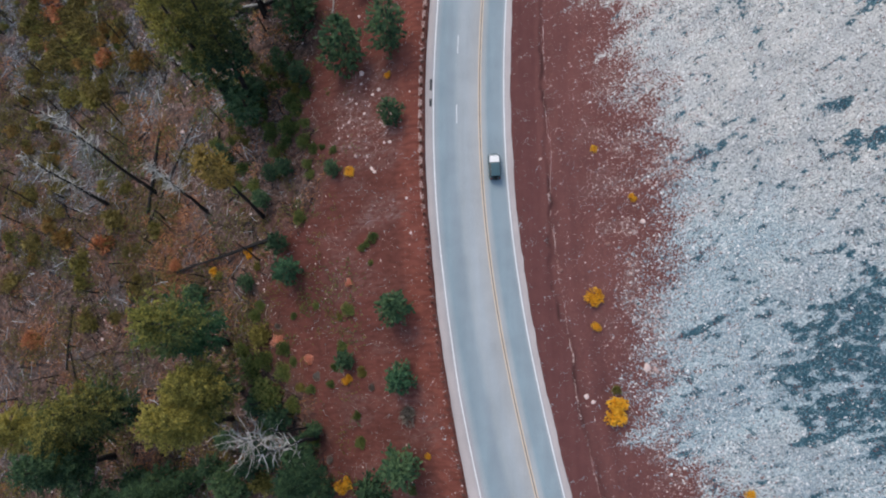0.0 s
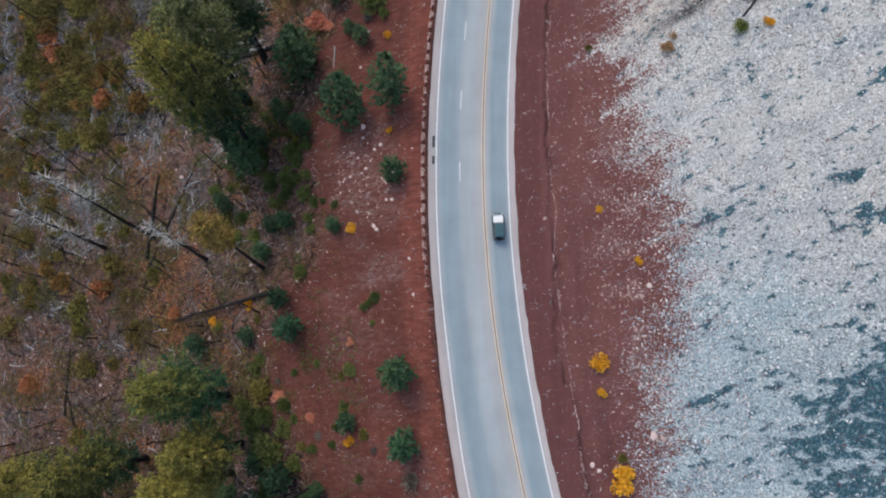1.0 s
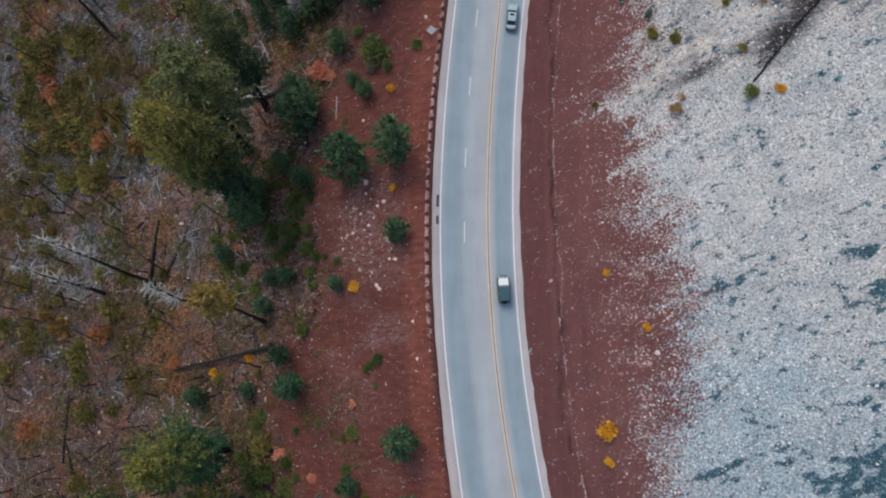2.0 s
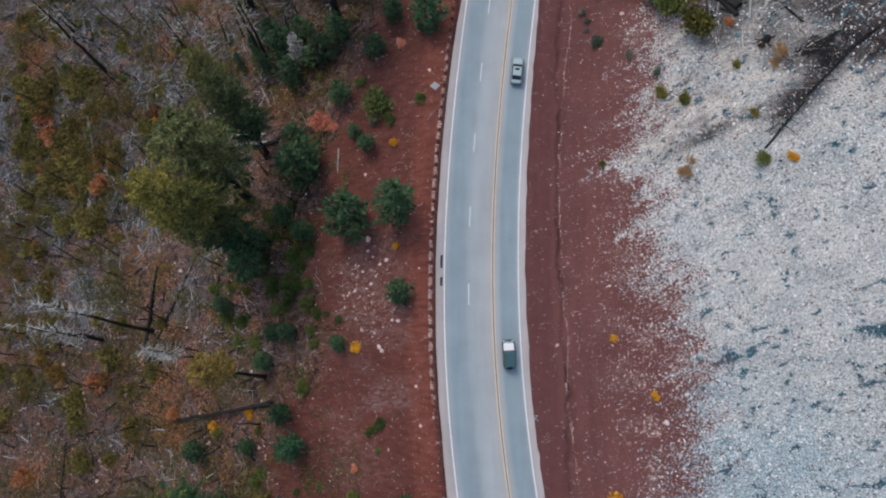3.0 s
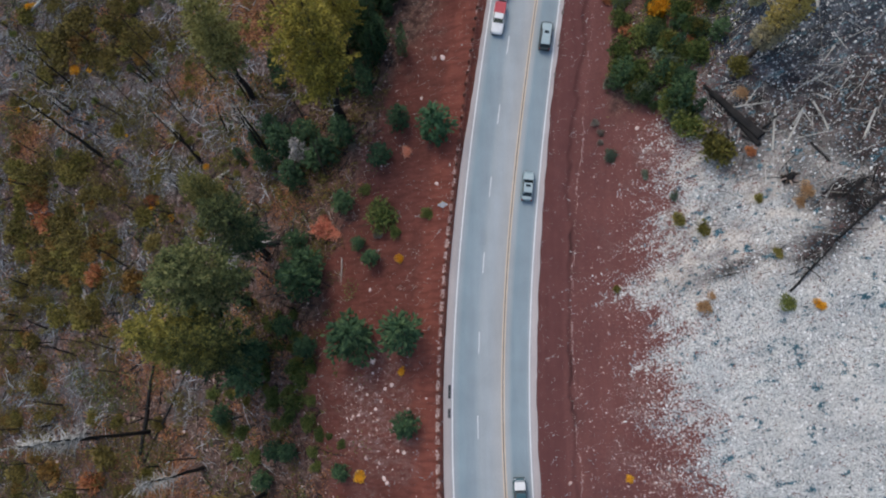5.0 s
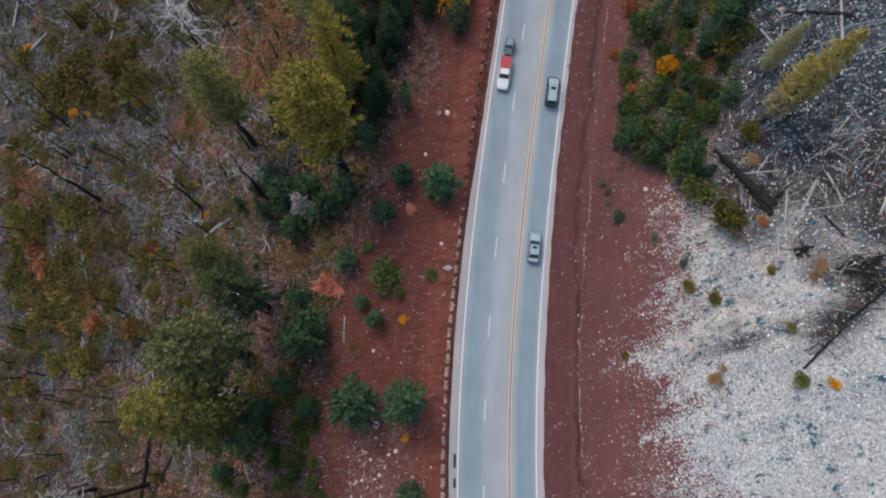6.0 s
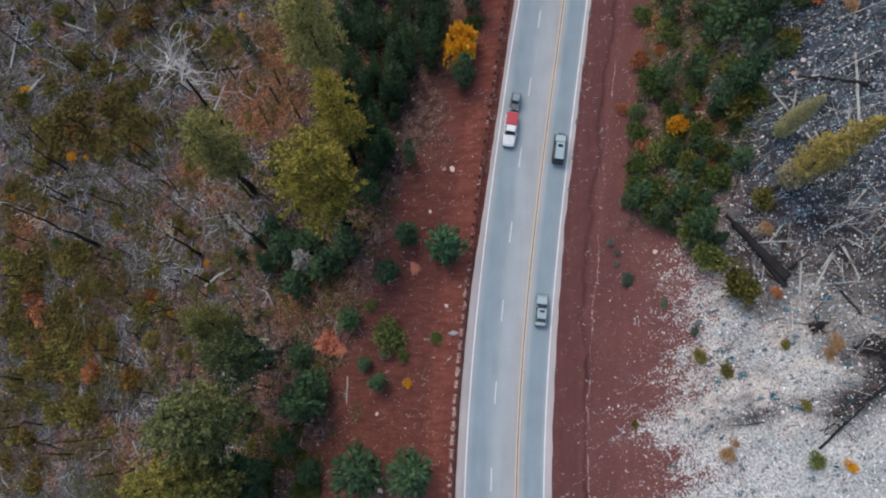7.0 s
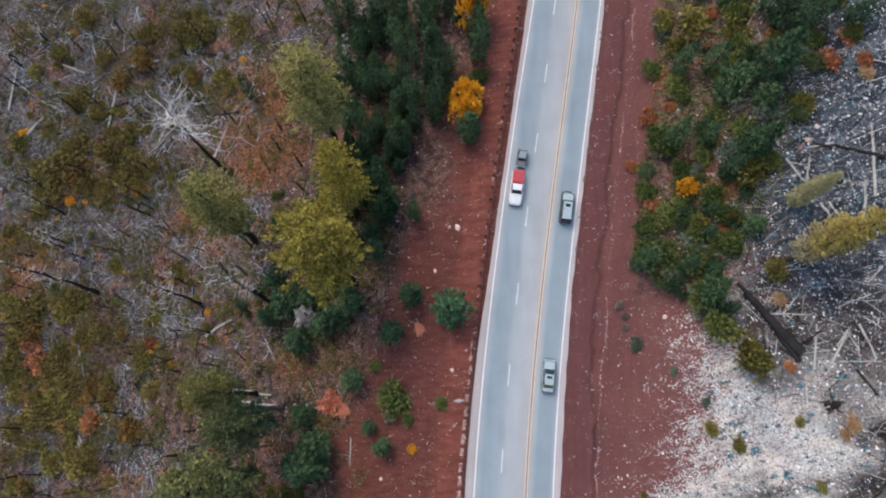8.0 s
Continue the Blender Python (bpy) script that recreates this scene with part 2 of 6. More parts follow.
def soil_material():
    m, t, b = shader("hillside", 0.95)
    big, mid, fine, speck = grain(t, 0.09, 4), grain(t, 0.5, 4), grain(t, 3.2, 6), grain(t, 7.0, 3)
    uphill = mix(t, mid, ramp(t, big, (0.35, (0.143, 0.053, 0.049)), (0.65, (0.175, 0.068, 0.062))), ramp(t, fine, (0.3, (0.11, 0.046, 0.044)), (0.7, (0.19, 0.078, 0.07))))
    downhill = mix(t, mid, ramp(t, big, (0.35, (0.11, 0.034, 0.026)), (0.65, (0.162, 0.049, 0.037))), ramp(t, fine, (0.3, (0.085, 0.03, 0.025)), (0.7, (0.172, 0.064, 0.05))))
    red = mix(t, attribute(t, "uphill"), downhill, uphill)
    packed = mix(t, attribute(t, "uphill"), ramp(t, mid, (0.3, (0.17, 0.052, 0.038)), (0.7, (0.225, 0.07, 0.05))), ramp(t, mid, (0.3, (0.118, 0.045, 0.043)), (0.7, (0.148, 0.057, 0.053))))
    red = mix(t, calc(t, "MULTIPLY", attribute(t, "packed"), 0.8), red, packed)
    tread = grain(t, 0.5, 3, stretch=(3.0, 0.06, 1))
    red = mix(t, 1.0, red, ramp(t, tread, (0.3, (0.93, 0.92, 0.92)), (0.65, (1.04, 1.04, 1.04))), "MULTIPLY")
    # shade of the shoulder's cut edge, painted into the soil colour
    red = mix(t, attribute(t, "damp"), red, (0.05, 0.022, 0.021))
    # grey-mauve gravelly spread on the red verge
    lines = grain(t, 1.1, 4, stretch=(0.14, 1.5, 1))
    red = mix(t, calc(t, "SUBTRACT", 1.0, attribute(t, "uphill")), red, mix(t, 1.0, red, ramp(t, lines, (0.36, (0.78, 0.76, 0.76)), (0.6, (1.1, 1.1, 1.12))), "MULTIPLY"))
    red = mix(t, calc(t, "MULTIPLY", attribute(t, "gravel"), ramp(t, grain(t, 1.6, 6, stretch=(0.5, 1.3, 1)), (0.42, (0.1, 0.1, 0.1)), (0.56, (1, 1, 1)))), red, ramp(t, speck, (0.38, (0.13, 0.06, 0.053)), (0.58, (0.21, 0.122, 0.114)), (0.7, (0.4, 0.31, 0.295))))
    wood = mix(t, mid, ramp(t, fine, (0.36, (0.026, 0.018, 0.016)), (0.52, (0.12, 0.07, 0.06)), (0.68, (0.28, 0.2, 0.182))), ramp(t, speck, (0.4, (0.036, 0.024, 0.02)), (0.56, (0.14, 0.082, 0.07)), (0.72, (0.36, 0.28, 0.255))))
    wood = mix(t, 1.0, wood, ramp(t, grain(t, 0.9, 6), (0.36, (0.38, 0.36, 0.36)), (0.5, (0.92, 0.87, 0.83)), (0.64, (1.36, 1.25, 1.16))), "MULTIPLY")
    slash = ramp(t, calc(t, "ADD", calc(t, "MULTIPLY", speck, 0.55), calc(t, "MULTIPLY", fine, 0.45)), (0.4, (0.022, 0.025, 0.029)), (0.52, (0.115, 0.12, 0.126)), (0.66, (0.36, 0.37, 0.38)))
    wood = mix(t, calc(t, "MULTIPLY", attribute(t, "slash"), ramp(t, fine, (0.42, (0, 0, 0)), (0.52, (1, 1, 1)))), wood, slash)
    leaves = ramp(t, speck, (0.38, (0.06, 0.03, 0.024)), (0.54, (0.16, 0.075, 0.055)), (0.7, (0.4, 0.19, 0.1)))
    wood = mix(t, attribute(t, "leaves"), wood, leaves)
    spots = calc(t, "ADD", calc(t, "MULTIPLY", speck, 0.6), calc(t, "MULTIPLY", fine, 0.4))
    stone = ramp(t, spots, (0.4, (0.16, 0.17, 0.17)), (0.465, (0.43, 0.43, 0.425)), (0.6, (0.7, 0.69, 0.67)))
    blue = ramp(t, spots, (0.4, (0.1, 0.17, 0.2)), (0.475, (0.29, 0.38, 0.42)), (0.6, (0.53, 0.605, 0.635)))
    stone = mix(t, attribute(t, "blue"), stone, blue)
    sand = ramp(t, spots, (0.38, (0.19, 0.165, 0.15)), (0.47, (0.47, 0.43, 0.395)), (0.62, (0.72, 0.67, 0.625)))
    sand = mix(t, 1.0, sand, ramp(t, drawn(t, 0.55, 7, 22, 2.4), (0.38, (0.6, 0.6, 0.63)), (0.5, (0.95, 0.94, 0.93)), (0.62, (1.06, 1.05, 1.04))), "MULTIPLY")
    stone = mix(t, attribute(t, "pale"), stone, sand)
    dust = ramp(t, spots, (0.38, (0.36, 0.36, 0.355)), (0.6, (0.6, 0.595, 0.585)))
    stone = mix(t, calc(t, "MULTIPLY", attribute(t, "dust"), 0.75), stone, dust)
    clods = calc(t, "ADD", calc(t, "MULTIPLY", speck, 0.5), calc(t, "MULTIPLY", mid, 0.5))
    ash = ramp(t, clods, (0.4, (0.014, 0.02, 0.029)), (0.54, (0.052, 0.063, 0.082)), (0.68, (0.19, 0.215, 0.25)))
    ash = mix(t, attribute(t, "earthy"), ash, ramp(t, clods, (0.41, (0.022, 0.017, 0.017)), (0.55, (0.08, 0.062, 0.06)), (0.69, (0.3, 0.265, 0.255))))
    stone = mix(t, attribute(t, "burn"), stone, ash)
    streak = drawn(t, 0.9, 9, 20, 2.2)
    stone = mix(t, 1.0, stone, ramp(t, drawn(t, 0.35, 5, 20, 4.0), (0.35, (0.84, 0.86, 0.88)), (0.6, (1.05, 1.04, 1.03))), "MULTIPLY")
    # dark teal stone with ragged edges, broken by pale flakes
    ragged = calc(t, "ADD", attribute(t, "dark"), calc(t, "ADD", calc(t, "MULTIPLY", calc(t, "SUBTRACT", streak, 0.5), 3.8), calc(t, "MULTIPLY", calc(t, "SUBTRACT", fine, 0.5), 1.5)))
    dark_mask = calc(t, "MINIMUM", calc(t, "MAXIMUM", calc(t, "MULTIPLY_ADD", ragged, 7.0, -3.2), 0.0), 1.0)
    stone = mix(t, dark_mask, stone, ramp(t, spots, (0.44, (0.016, 0.06, 0.085)), (0.55, (0.045, 0.12, 0.155)), (0.62, (0.24, 0.36, 0.41))))
    mix_noise = calc(t, "ADD", calc(t, "MULTIPLY", grain(t, 4.2, 5), 0.7), calc(t, "MULTIPLY", drawn(t, 1.2, 5, 22, 3.0), 0.3))
    # the rim of the scree thins out into single flakes
    rim = calc(t, "GREATER_THAN", calc(t, "ADD", attribute(t, "scree"), calc(t, "MULTIPLY", calc(t, "SUBTRACT", mix_noise, 0.5), 4.2)), 0.56)
    col = mix(t, rim, mix(t, attribute(t, "litter"), red, wood), stone)
    t.links.new(col, b.inputs["Base Color"])
    bump(t, b, calc(t, "ADD", speck, fine), 0.6, 0.12)
    return m


def road_material():
    """Asphalt with paler wheel paths; the UV map holds metres across and along the road."""
    m, t, b = shader("asphalt", 0.75)
    uv, sep = t.nodes.new("ShaderNodeUVMap"), t.nodes.new("ShaderNodeSeparateXYZ")
    t.links.new(uv.outputs["UV"], sep.inputs["Vector"])
    across = sep.outputs["X"]
    n1, n2, n3 = grain(t, 0.25, 4), grain(t, 14.0, 5), grain(t, 0.6, 3, stretch=(1, 0.08, 1))
    place = calc(t, "MULTIPLY_ADD", across, 1 / 16.0, 9.5 / 16.0)
    P = lambda u: (u + 9.5) / 16.0
    blue, pale, edge = (0.27, 0.355, 0.395), (0.4, 0.44, 0.463), (0.52, 0.46, 0.45)
    r = ramp(t, place, (P(-8.4), edge), (P(-7.6), (0.43, 0.40, 0.40)), (P(-7.0), (0.37, 0.41, 0.435)), (P(-6.2), blue), (P(-4.2), (0.3, 0.36, 0.395)), (P(-3.3), (0.38, 0.42, 0.44)), (P(-2.2), pale), (P(-0.3), (0.44, 0.435, 0.43)), (P(0.7), (0.4, 0.43, 0.445)), (P(1.3), blue), (P(3.3), (0.29, 0.355, 0.39)), (P(3.9), (0.42, 0.43, 0.44)), (P(4.2), edge))
    wear = calc(t, "ADD", calc(t, "MULTIPLY", n1, 0.5), calc(t, "MULTIPLY", n3, 0.5))
    col = mix(t, 1.0, r, ramp(t, wear, (0.3, (0.84, 0.84, 0.84)), (0.7, (1.1, 1.1, 1.1))), "MULTIPLY")
    col = mix(t, 1.0, col, ramp(t, n2, (0.3, (0.86, 0.86, 0.86)), (0.7, (1.08, 1.08, 1.08))), "MULTIPLY")
    t.links.new(col, b.inputs["Base Color"])
    bump(t, b, n2, 0.25, 0.01)
    return m


HILLSIDE, ASPHALT = soil_material(), road_material()
WHITE_PAINT = simple("white road paint", (0.72, 0.73, 0.74), (0.86, 0.86, 0.86), 3, 0.6, bumpy=0.1)
YELLOW_PAINT = simple("yellow road paint", (0.64, 0.5, 0.36), (0.76, 0.62, 0.47), 3, 0.6, bumpy=0.1)
SEAM = simple("dark joint", (0.13, 0.105, 0.095), (0.2, 0.165, 0.15), 3, 0.8)
TAR = simple("tar", (0.02, 0.024, 0.028), (0.05, 0.055, 0.06), 4, 0.5)
BARK = simple("bark", (0.03, 0.022, 0.018), (0.085, 0.062, 0.05), 3, 0.95, bumpy=0.8, stretch=(1, 1, 0.25))
CHAR = simple("charred wood", (0.009, 0.009, 0.01), (0.034, 0.031, 0.031), 3, 0.9, bumpy=0.8, stretch=(1, 1, 0.2))
DEAD_WOOD = simple("dead brown-grey wood", (0.085, 0.06, 0.05), (0.5, 0.4, 0.345), 2, 0.9, bumpy=0.4, per_piece=0.7)
GREY_WOOD = simple("weathered wood", (0.22, 0.21, 0.19), (0.6, 0.58, 0.54), 2, 0.9, bumpy=0.5, per_piece=0.5)
POST_WOOD = simple("post wood", (0.075, 0.035, 0.03), (0.15, 0.075, 0.06), 5, 0.9, bumpy=0.5, stretch=(1, 1, 0.3))
RUST = simple("rusted steel", (0.10, 0.05, 0.042), (0.2, 0.11, 0.09), 3, 0.7, 0.3)
STONE = simple("pale stone", (0.22, 0.25, 0.265), (0.78, 0.78, 0.775), 2, 0.9, bumpy=0.3, per_piece=0.8)
SLASH = simple("blue-grey slash", (0.075, 0.085, 0.095), (0.52, 0.55, 0.58), 2, 0.9, bumpy=0.4, per_piece=0.8)
BLEACHED = simple("bleached limbs", (0.36, 0.34, 0.32), (0.7, 0.68, 0.66), 2, 0.9, bumpy=0.4, per_piece=0.5)
PINK_STONE = simple("pinkish stone", (0.25, 0.135, 0.12), (0.68, 0.53, 0.495), 2, 0.9, bumpy=0.5, per_piece=0.8)
BLUE_STONE = simple("blue-grey stone", (0.045, 0.055, 0.07), (0.34, 0.38, 0.43), 2, 0.9, bumpy=0.3, per_piece=0.8)
DARK_STONE = simple("dark stone", (0.03, 0.065, 0.082), (0.15, 0.21, 0.24), 2, 0.85, bumpy=0.5, per_piece=0.7)
FIR = leafy("fir needles", (0.016, 0.043, 0.022), (0.038, 0.092, 0.043), (0.105, 0.175, 0.076))
# the low green paints shaded boughs beneath sunlit, yellowing tops
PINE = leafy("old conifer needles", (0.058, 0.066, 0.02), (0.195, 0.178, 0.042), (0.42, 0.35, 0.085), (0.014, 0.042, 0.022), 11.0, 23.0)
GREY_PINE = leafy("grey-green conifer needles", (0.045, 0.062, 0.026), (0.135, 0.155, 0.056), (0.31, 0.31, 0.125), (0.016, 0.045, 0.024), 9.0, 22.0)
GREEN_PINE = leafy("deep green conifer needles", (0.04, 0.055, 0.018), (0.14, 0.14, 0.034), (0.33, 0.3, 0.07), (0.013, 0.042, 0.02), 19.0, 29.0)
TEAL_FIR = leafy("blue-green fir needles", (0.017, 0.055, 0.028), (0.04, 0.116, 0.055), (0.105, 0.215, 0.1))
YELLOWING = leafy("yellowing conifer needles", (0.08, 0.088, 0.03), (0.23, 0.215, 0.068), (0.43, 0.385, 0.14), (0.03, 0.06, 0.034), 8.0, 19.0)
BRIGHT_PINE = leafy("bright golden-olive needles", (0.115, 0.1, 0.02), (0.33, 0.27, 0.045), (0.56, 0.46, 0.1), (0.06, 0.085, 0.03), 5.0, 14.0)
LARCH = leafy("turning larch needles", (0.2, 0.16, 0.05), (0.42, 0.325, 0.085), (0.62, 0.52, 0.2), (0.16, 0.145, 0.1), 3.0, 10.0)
GREEN = leafy("green leaves", (0.03, 0.06, 0.018), (0.1, 0.14, 0.036), (0.25, 0.265, 0.08))
THICKET = leafy("dark green leaves", (0.02, 0.048, 0.022), (0.06, 0.102, 0.04), (0.16, 0.2, 0.085))
OLIVE = leafy("olive leaves", (0.065, 0.062, 0.016), (0.17, 0.152, 0.036), (0.33, 0.275, 0.078))
SCRUB = leafy("brown-olive scrub", (0.078, 0.062, 0.019), (0.182, 0.143, 0.04), (0.34, 0.26, 0.085))
RUSSET = leafy("russet-brown scrub", (0.11, 0.06, 0.018), (0.26, 0.145, 0.04), (0.42, 0.245, 0.08))
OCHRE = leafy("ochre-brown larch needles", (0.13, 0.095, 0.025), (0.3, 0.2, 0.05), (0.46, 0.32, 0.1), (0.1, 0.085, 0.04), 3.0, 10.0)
PALE_LARCH = leafy("pale larch needles", (0.17, 0.17, 0.08), (0.33, 0.32, 0.16), (0.52, 0.5, 0.3))
LITTER = leafy("fallen leaves", (0.14, 0.054, 0.03), (0.37, 0.15, 0.068), (0.64, 0.33, 0.16))
GOLD = leafy("golden leaves", (0.5, 0.2, 0.015), (0.84, 0.41, 0.028), (0.93, 0.57, 0.07))
RUSTY = leafy("rust-red leaves", (0.24, 0.08, 0.04), (0.48, 0.17, 0.078), (0.64, 0.3, 0.14))
SALMON = leafy("salmon-red leaves", (0.46, 0.15, 0.1), (0.76, 0.29, 0.19), (0.9, 0.45, 0.31))
SAGE = leafy("sage-green leaves", (0.07, 0.1, 0.07), (0.14, 0.19, 0.135), (0.26, 0.32, 0.24))
TAN = leafy("tan dry leaves", (0.28, 0.16, 0.08), (0.45, 0.27, 0.14), (0.6, 0.4, 0.24))
PALE_TWIG = leafy("pale bleached twigs", (0.24, 0.22, 0.2), (0.42, 0.4, 0.38), (0.6, 0.58, 0.56))
GREY = leafy("dry grey twigs", (0.1, 0.085, 0.07), (0.19, 0.16, 0.135), (0.3, 0.265, 0.225))


# ---- mesh helpers ----
def mesh_of(name, verts, faces, material, smooth=False):
    me = bpy.data.meshes.new(name)
    if len(faces) and isinstance(faces, np.ndarray):
        n, k = faces.shape
        me.vertices.add(len(verts))
        me.vertices.foreach_set("co", np.asarray(verts, np.float32).ravel())
        me.loops.add(n * k)
        me.loops.foreach_set("vertex_index", faces.astype(np.int32).ravel())
        me.polygons.add(n)
        me.polygons.foreach_set("loop_start", np.arange(0, n * k, k, dtype=np.int32))
        me.polygons.foreach_set("loop_total", np.full(n, k, np.int32))
        me.update(calc_edges=True)
    else:
        me.from_pydata([tuple(v) for v in verts], [], [tuple(f) for f in faces])
    me.materials.append(material)
    if smooth:
        me.polygons.foreach_set("use_smooth", np.ones(len(me.polygons), bool))
    return me


def part(name, bm, material, parent, label=""):
    """Links a bmesh, or a ready mesh, as one object under a thing or a part."""
    if isinstance(bm, bmesh.types.BMesh):
        me = bpy.data.meshes.new(name)
        bm.to_mesh(me)
        bm.free()
        me.materials.append(material)
    else:
        me = bm
    ob = new(name, me)
    ob.parent = parent
    return tagged(ob, label, kind="stuff" if name in ("bare_crown", "broken_branch", "stem_tuft") else "")


def thing(name, label, category, group="", kind="", at=None):
    ob = new(name)
    if at is not None:
        ob.matrix_world = at
    return tagged(ob, label, category, group, kind)


def strip(name, u0, u1, y0, y1, lift, material, gap=1.0, thick=0.0, wobble=0.0):
    """A ribbon that follows the road between two distances from its axis."""
    ys = np.linspace(y0, y1, max(2, int((y1 - y0) / gap) + 1))
    f0, f1 = (u0 if callable(u0) else lambda y: u0), (u1 if callable(u1) else lambda y: u1)
    n = max(1, int((float(f1(50)) - float(f0(50))) / 1.0))
    vs, uvs = [], []
    for y in ys:
        a, b = float(f0(y)), float(f1(y))
        if wobble:
            a -= wobble * float(blotch(0, y, 2.5, 71)) * 1.0
            b += wobble * (2.4 * float(blotch(5, y, 2.2, 73)) - 0.7)
        for k in range(n + 1):
            u = a + (b - a) * k / n
            x = float(axis(y)) + u
            vs.append((x, y, 0.074 * (y - 50) - 0.03 + lift - 0.004 * abs(u)))
            uvs.append((u, y))
    m = n + 1
    faces = [(i * m + k, i * m + k + 1, (i + 1) * m + k + 1, (i + 1) * m + k) for i in range(len(ys) - 1) for k in range(n)]
    if thick:
        top = len(vs)
        vs += [(x, y, z - thick) for x, y, z in vs]
        uvs += uvs
        for i in range(len(ys) - 1):
            a, b = i * m, (i + 1) * m
            faces += [(a, b, b + top, a + top), (b + n, a + n, a + n + top, b + n + top)]
    me = mesh_of(name, vs, faces, material)
    layer = me.uv_layers.new(name="UVMap")
    for loop in me.loops:
        layer.data[loop.index].uv = uvs[loop.vertex_index]
    return me


# ---- ground: one sheet to the horizon, fine along the way ----
def spaced(lo, hi, fine, far):
    mid = np.arange(lo, hi + fine / 2, fine)
    grow = [fine * 1.3]
    while sum(grow) < far:
        grow.append(grow[-1] * 1.3)
    out = np.cumsum(grow)
    return np.concatenate([lo - out[::-1], mid, hi + out])


gx, gy = spaced(-112, 62, 0.6, 2300), spaced(-34, 168, 0.6, 2300)
gx = np.sort(np.concatenate([gx, np.arange(8.1, 31.9, 0.6) + 0.3 - (8.1 + 112) % 0.6]))
X, Y = np.meshgrid(gx, gy)
Z = ground_z(X, Y)
nx, ny = len(gx), len(gy)
idx = np.arange(nx * ny).reshape(ny, nx)
quads = np.stack([idx[:-1, :-1], idx[:-1, 1:], idx[1:, 1:], idx[1:, :-1]], -1).reshape(-1, 4)
ground = new("ground", mesh_of("ground", np.stack([X, Y, Z], -1).reshape(-1, 3), quads, HILLSIDE, True))
tagged(ground, "red earth hillside with pale scree above the road and burnt forest floor below", "ground", kind="structure")
U, scree, litter, burn, pale, dark = zones(X, Y)
LEAF_SPOTS = []


def leaves(x, y, r):
    LEAF_SPOTS.append((x, y, r))


leaves(-39.72, 131.4, 5.46)
leaves(-41.73, 124.85, 4.35)
leaves(-47.31, 133.87, 4.48)
leaves(-38.78, 135.87, 3.95)
leaves(-47.92, 124.66, 3.32)
leaves(-45.86, 103.47, 3.42)
leaves(-34.78, 128.27, 2.79)
leaves(-43.74, 136.77, 4.45)
leaves(-35.9, 127.33, 3.76)
leaves(-54.15, 122.1, 3.37)
leaves(-44.45, 128.73, 4.41)
leaves(-57.45, 50.62, 4.65)
leaves(-54.56, 26.15, 4.51)
leaves(-88.45, 11.78, 4.89)
leaves(-54.46, 109.32, 5.9)
leaves(-52.67, 33.87, 4.82)
leaves(-63.76, 54.29, 4.78)
leaves(-54.38, 21.71, 3.37)
leaves(-90.28, 98.8, 4.87)
leaves(-42.73, 121.6, 4.34)
leaves(-38.08, 124.29, 4.84)
leaves(-35.23, 116.09, 3.68)
leaves(-43.65, 117.23, 3.78)
leaves(-33.1, 119.08, 3.15)
leaves(-39.84, 114.51, 3.19)
leaves(-40.13, 118.98, 4.29)
leaves(-44.56, 112.9, 2.8)
leaves(-55.64, 108.59, 3.77)
leaves(-91.65, 99.62, 3.44)
leaves(-30.65, 80.99, 3.85)
leaves(30.06, 123.81, 2.27)
leaves(31.31, 107.42, 2.14)
leaves(34.68, 103.92, 1.58)
leaf = np.zeros_like(X)
for lx, ly, lr in LEAF_SPOTS:
    leaf = np.maximum(leaf, np.exp(-(((X - lx) / lr) ** 2 + ((Y - ly) / lr) ** 2)) * 1.3)
leaf = np.clip(leaf * step(blotch(X, Y, 1.6, 81), 0.35, 0.65) * 0.8 + step(blotch(X, Y, 5, 83), 0.6 - 0.15 * step(-Y, -45, -25), 0.75) * (0.45 + 0.25 * step(-Y, -45, -25)), 0, 1)
slash = np.clip(step(blotch(X, Y, 7, 87), 0.39, 0.58) * step(-U, 40, 70) * (0.3 + 0.7 * step(Y, 25, 55)) + (0.7 * step(Y, 48, 65) * step(blotch(X, Y, 6, 89), 0.42, 0.6) + 0.25 * step(Y, 92, 112)) * step(-U, 34, 52), 0, 0.9)
blue = np.clip(step(-Y - (X - 30) * 0.5 + (blotch(X, Y, 12, 103) - 0.5) * 22, -48, -14) + 0.3 * step(blotch(X, Y, 4, 105), 0.5, 0.7), 0, 1)
gravel = np.clip(step(U, 10, 14) * step(blotch(X, Y, 3, 91), 0.5, 0.68) * 0.7 * step(U, 11, 20) + np.clip(np.exp(-(((X + 13.0) / 6.0) ** 2 + ((Y - 44) / 7.5) ** 2) ** 2) + np.exp(-(((X + 9.8) / 4.0) ** 2 + ((Y - 27.5) / 2.0) ** 2) ** 2) + 0.5 * step(blotch(X, Y * 2.2, 9, 95), 0.52, 0.66) * (1 - step(Y, 50, 60)), 0, 1) * step(-U, 10.6, 12) * (1 - step(-U, 24, 30)) * step(blotch(X, Y * 3, 1.6, 96), 0.2, 0.55) * 0.85, 0, 1)
past = U - seam(Y)
# painted shade along the cut and over the ditch floor, broken by noise
damp = np.clip(np.exp(-((past - 0.12) / 0.24) ** 2) * (0.12 + 0.88 * step(blotch(X, Y, 3.0, 195), 0.4, 0.6)) + 0.3 * step(past, 0, 0.3) * (1 - step(past, 0.8, 2.0)) * step(blotch(X, Y, 6, 197), 0.35, 0.6), 0, 1) * 0.8 * (1 - 0.75 * step(Y, 72, 92))
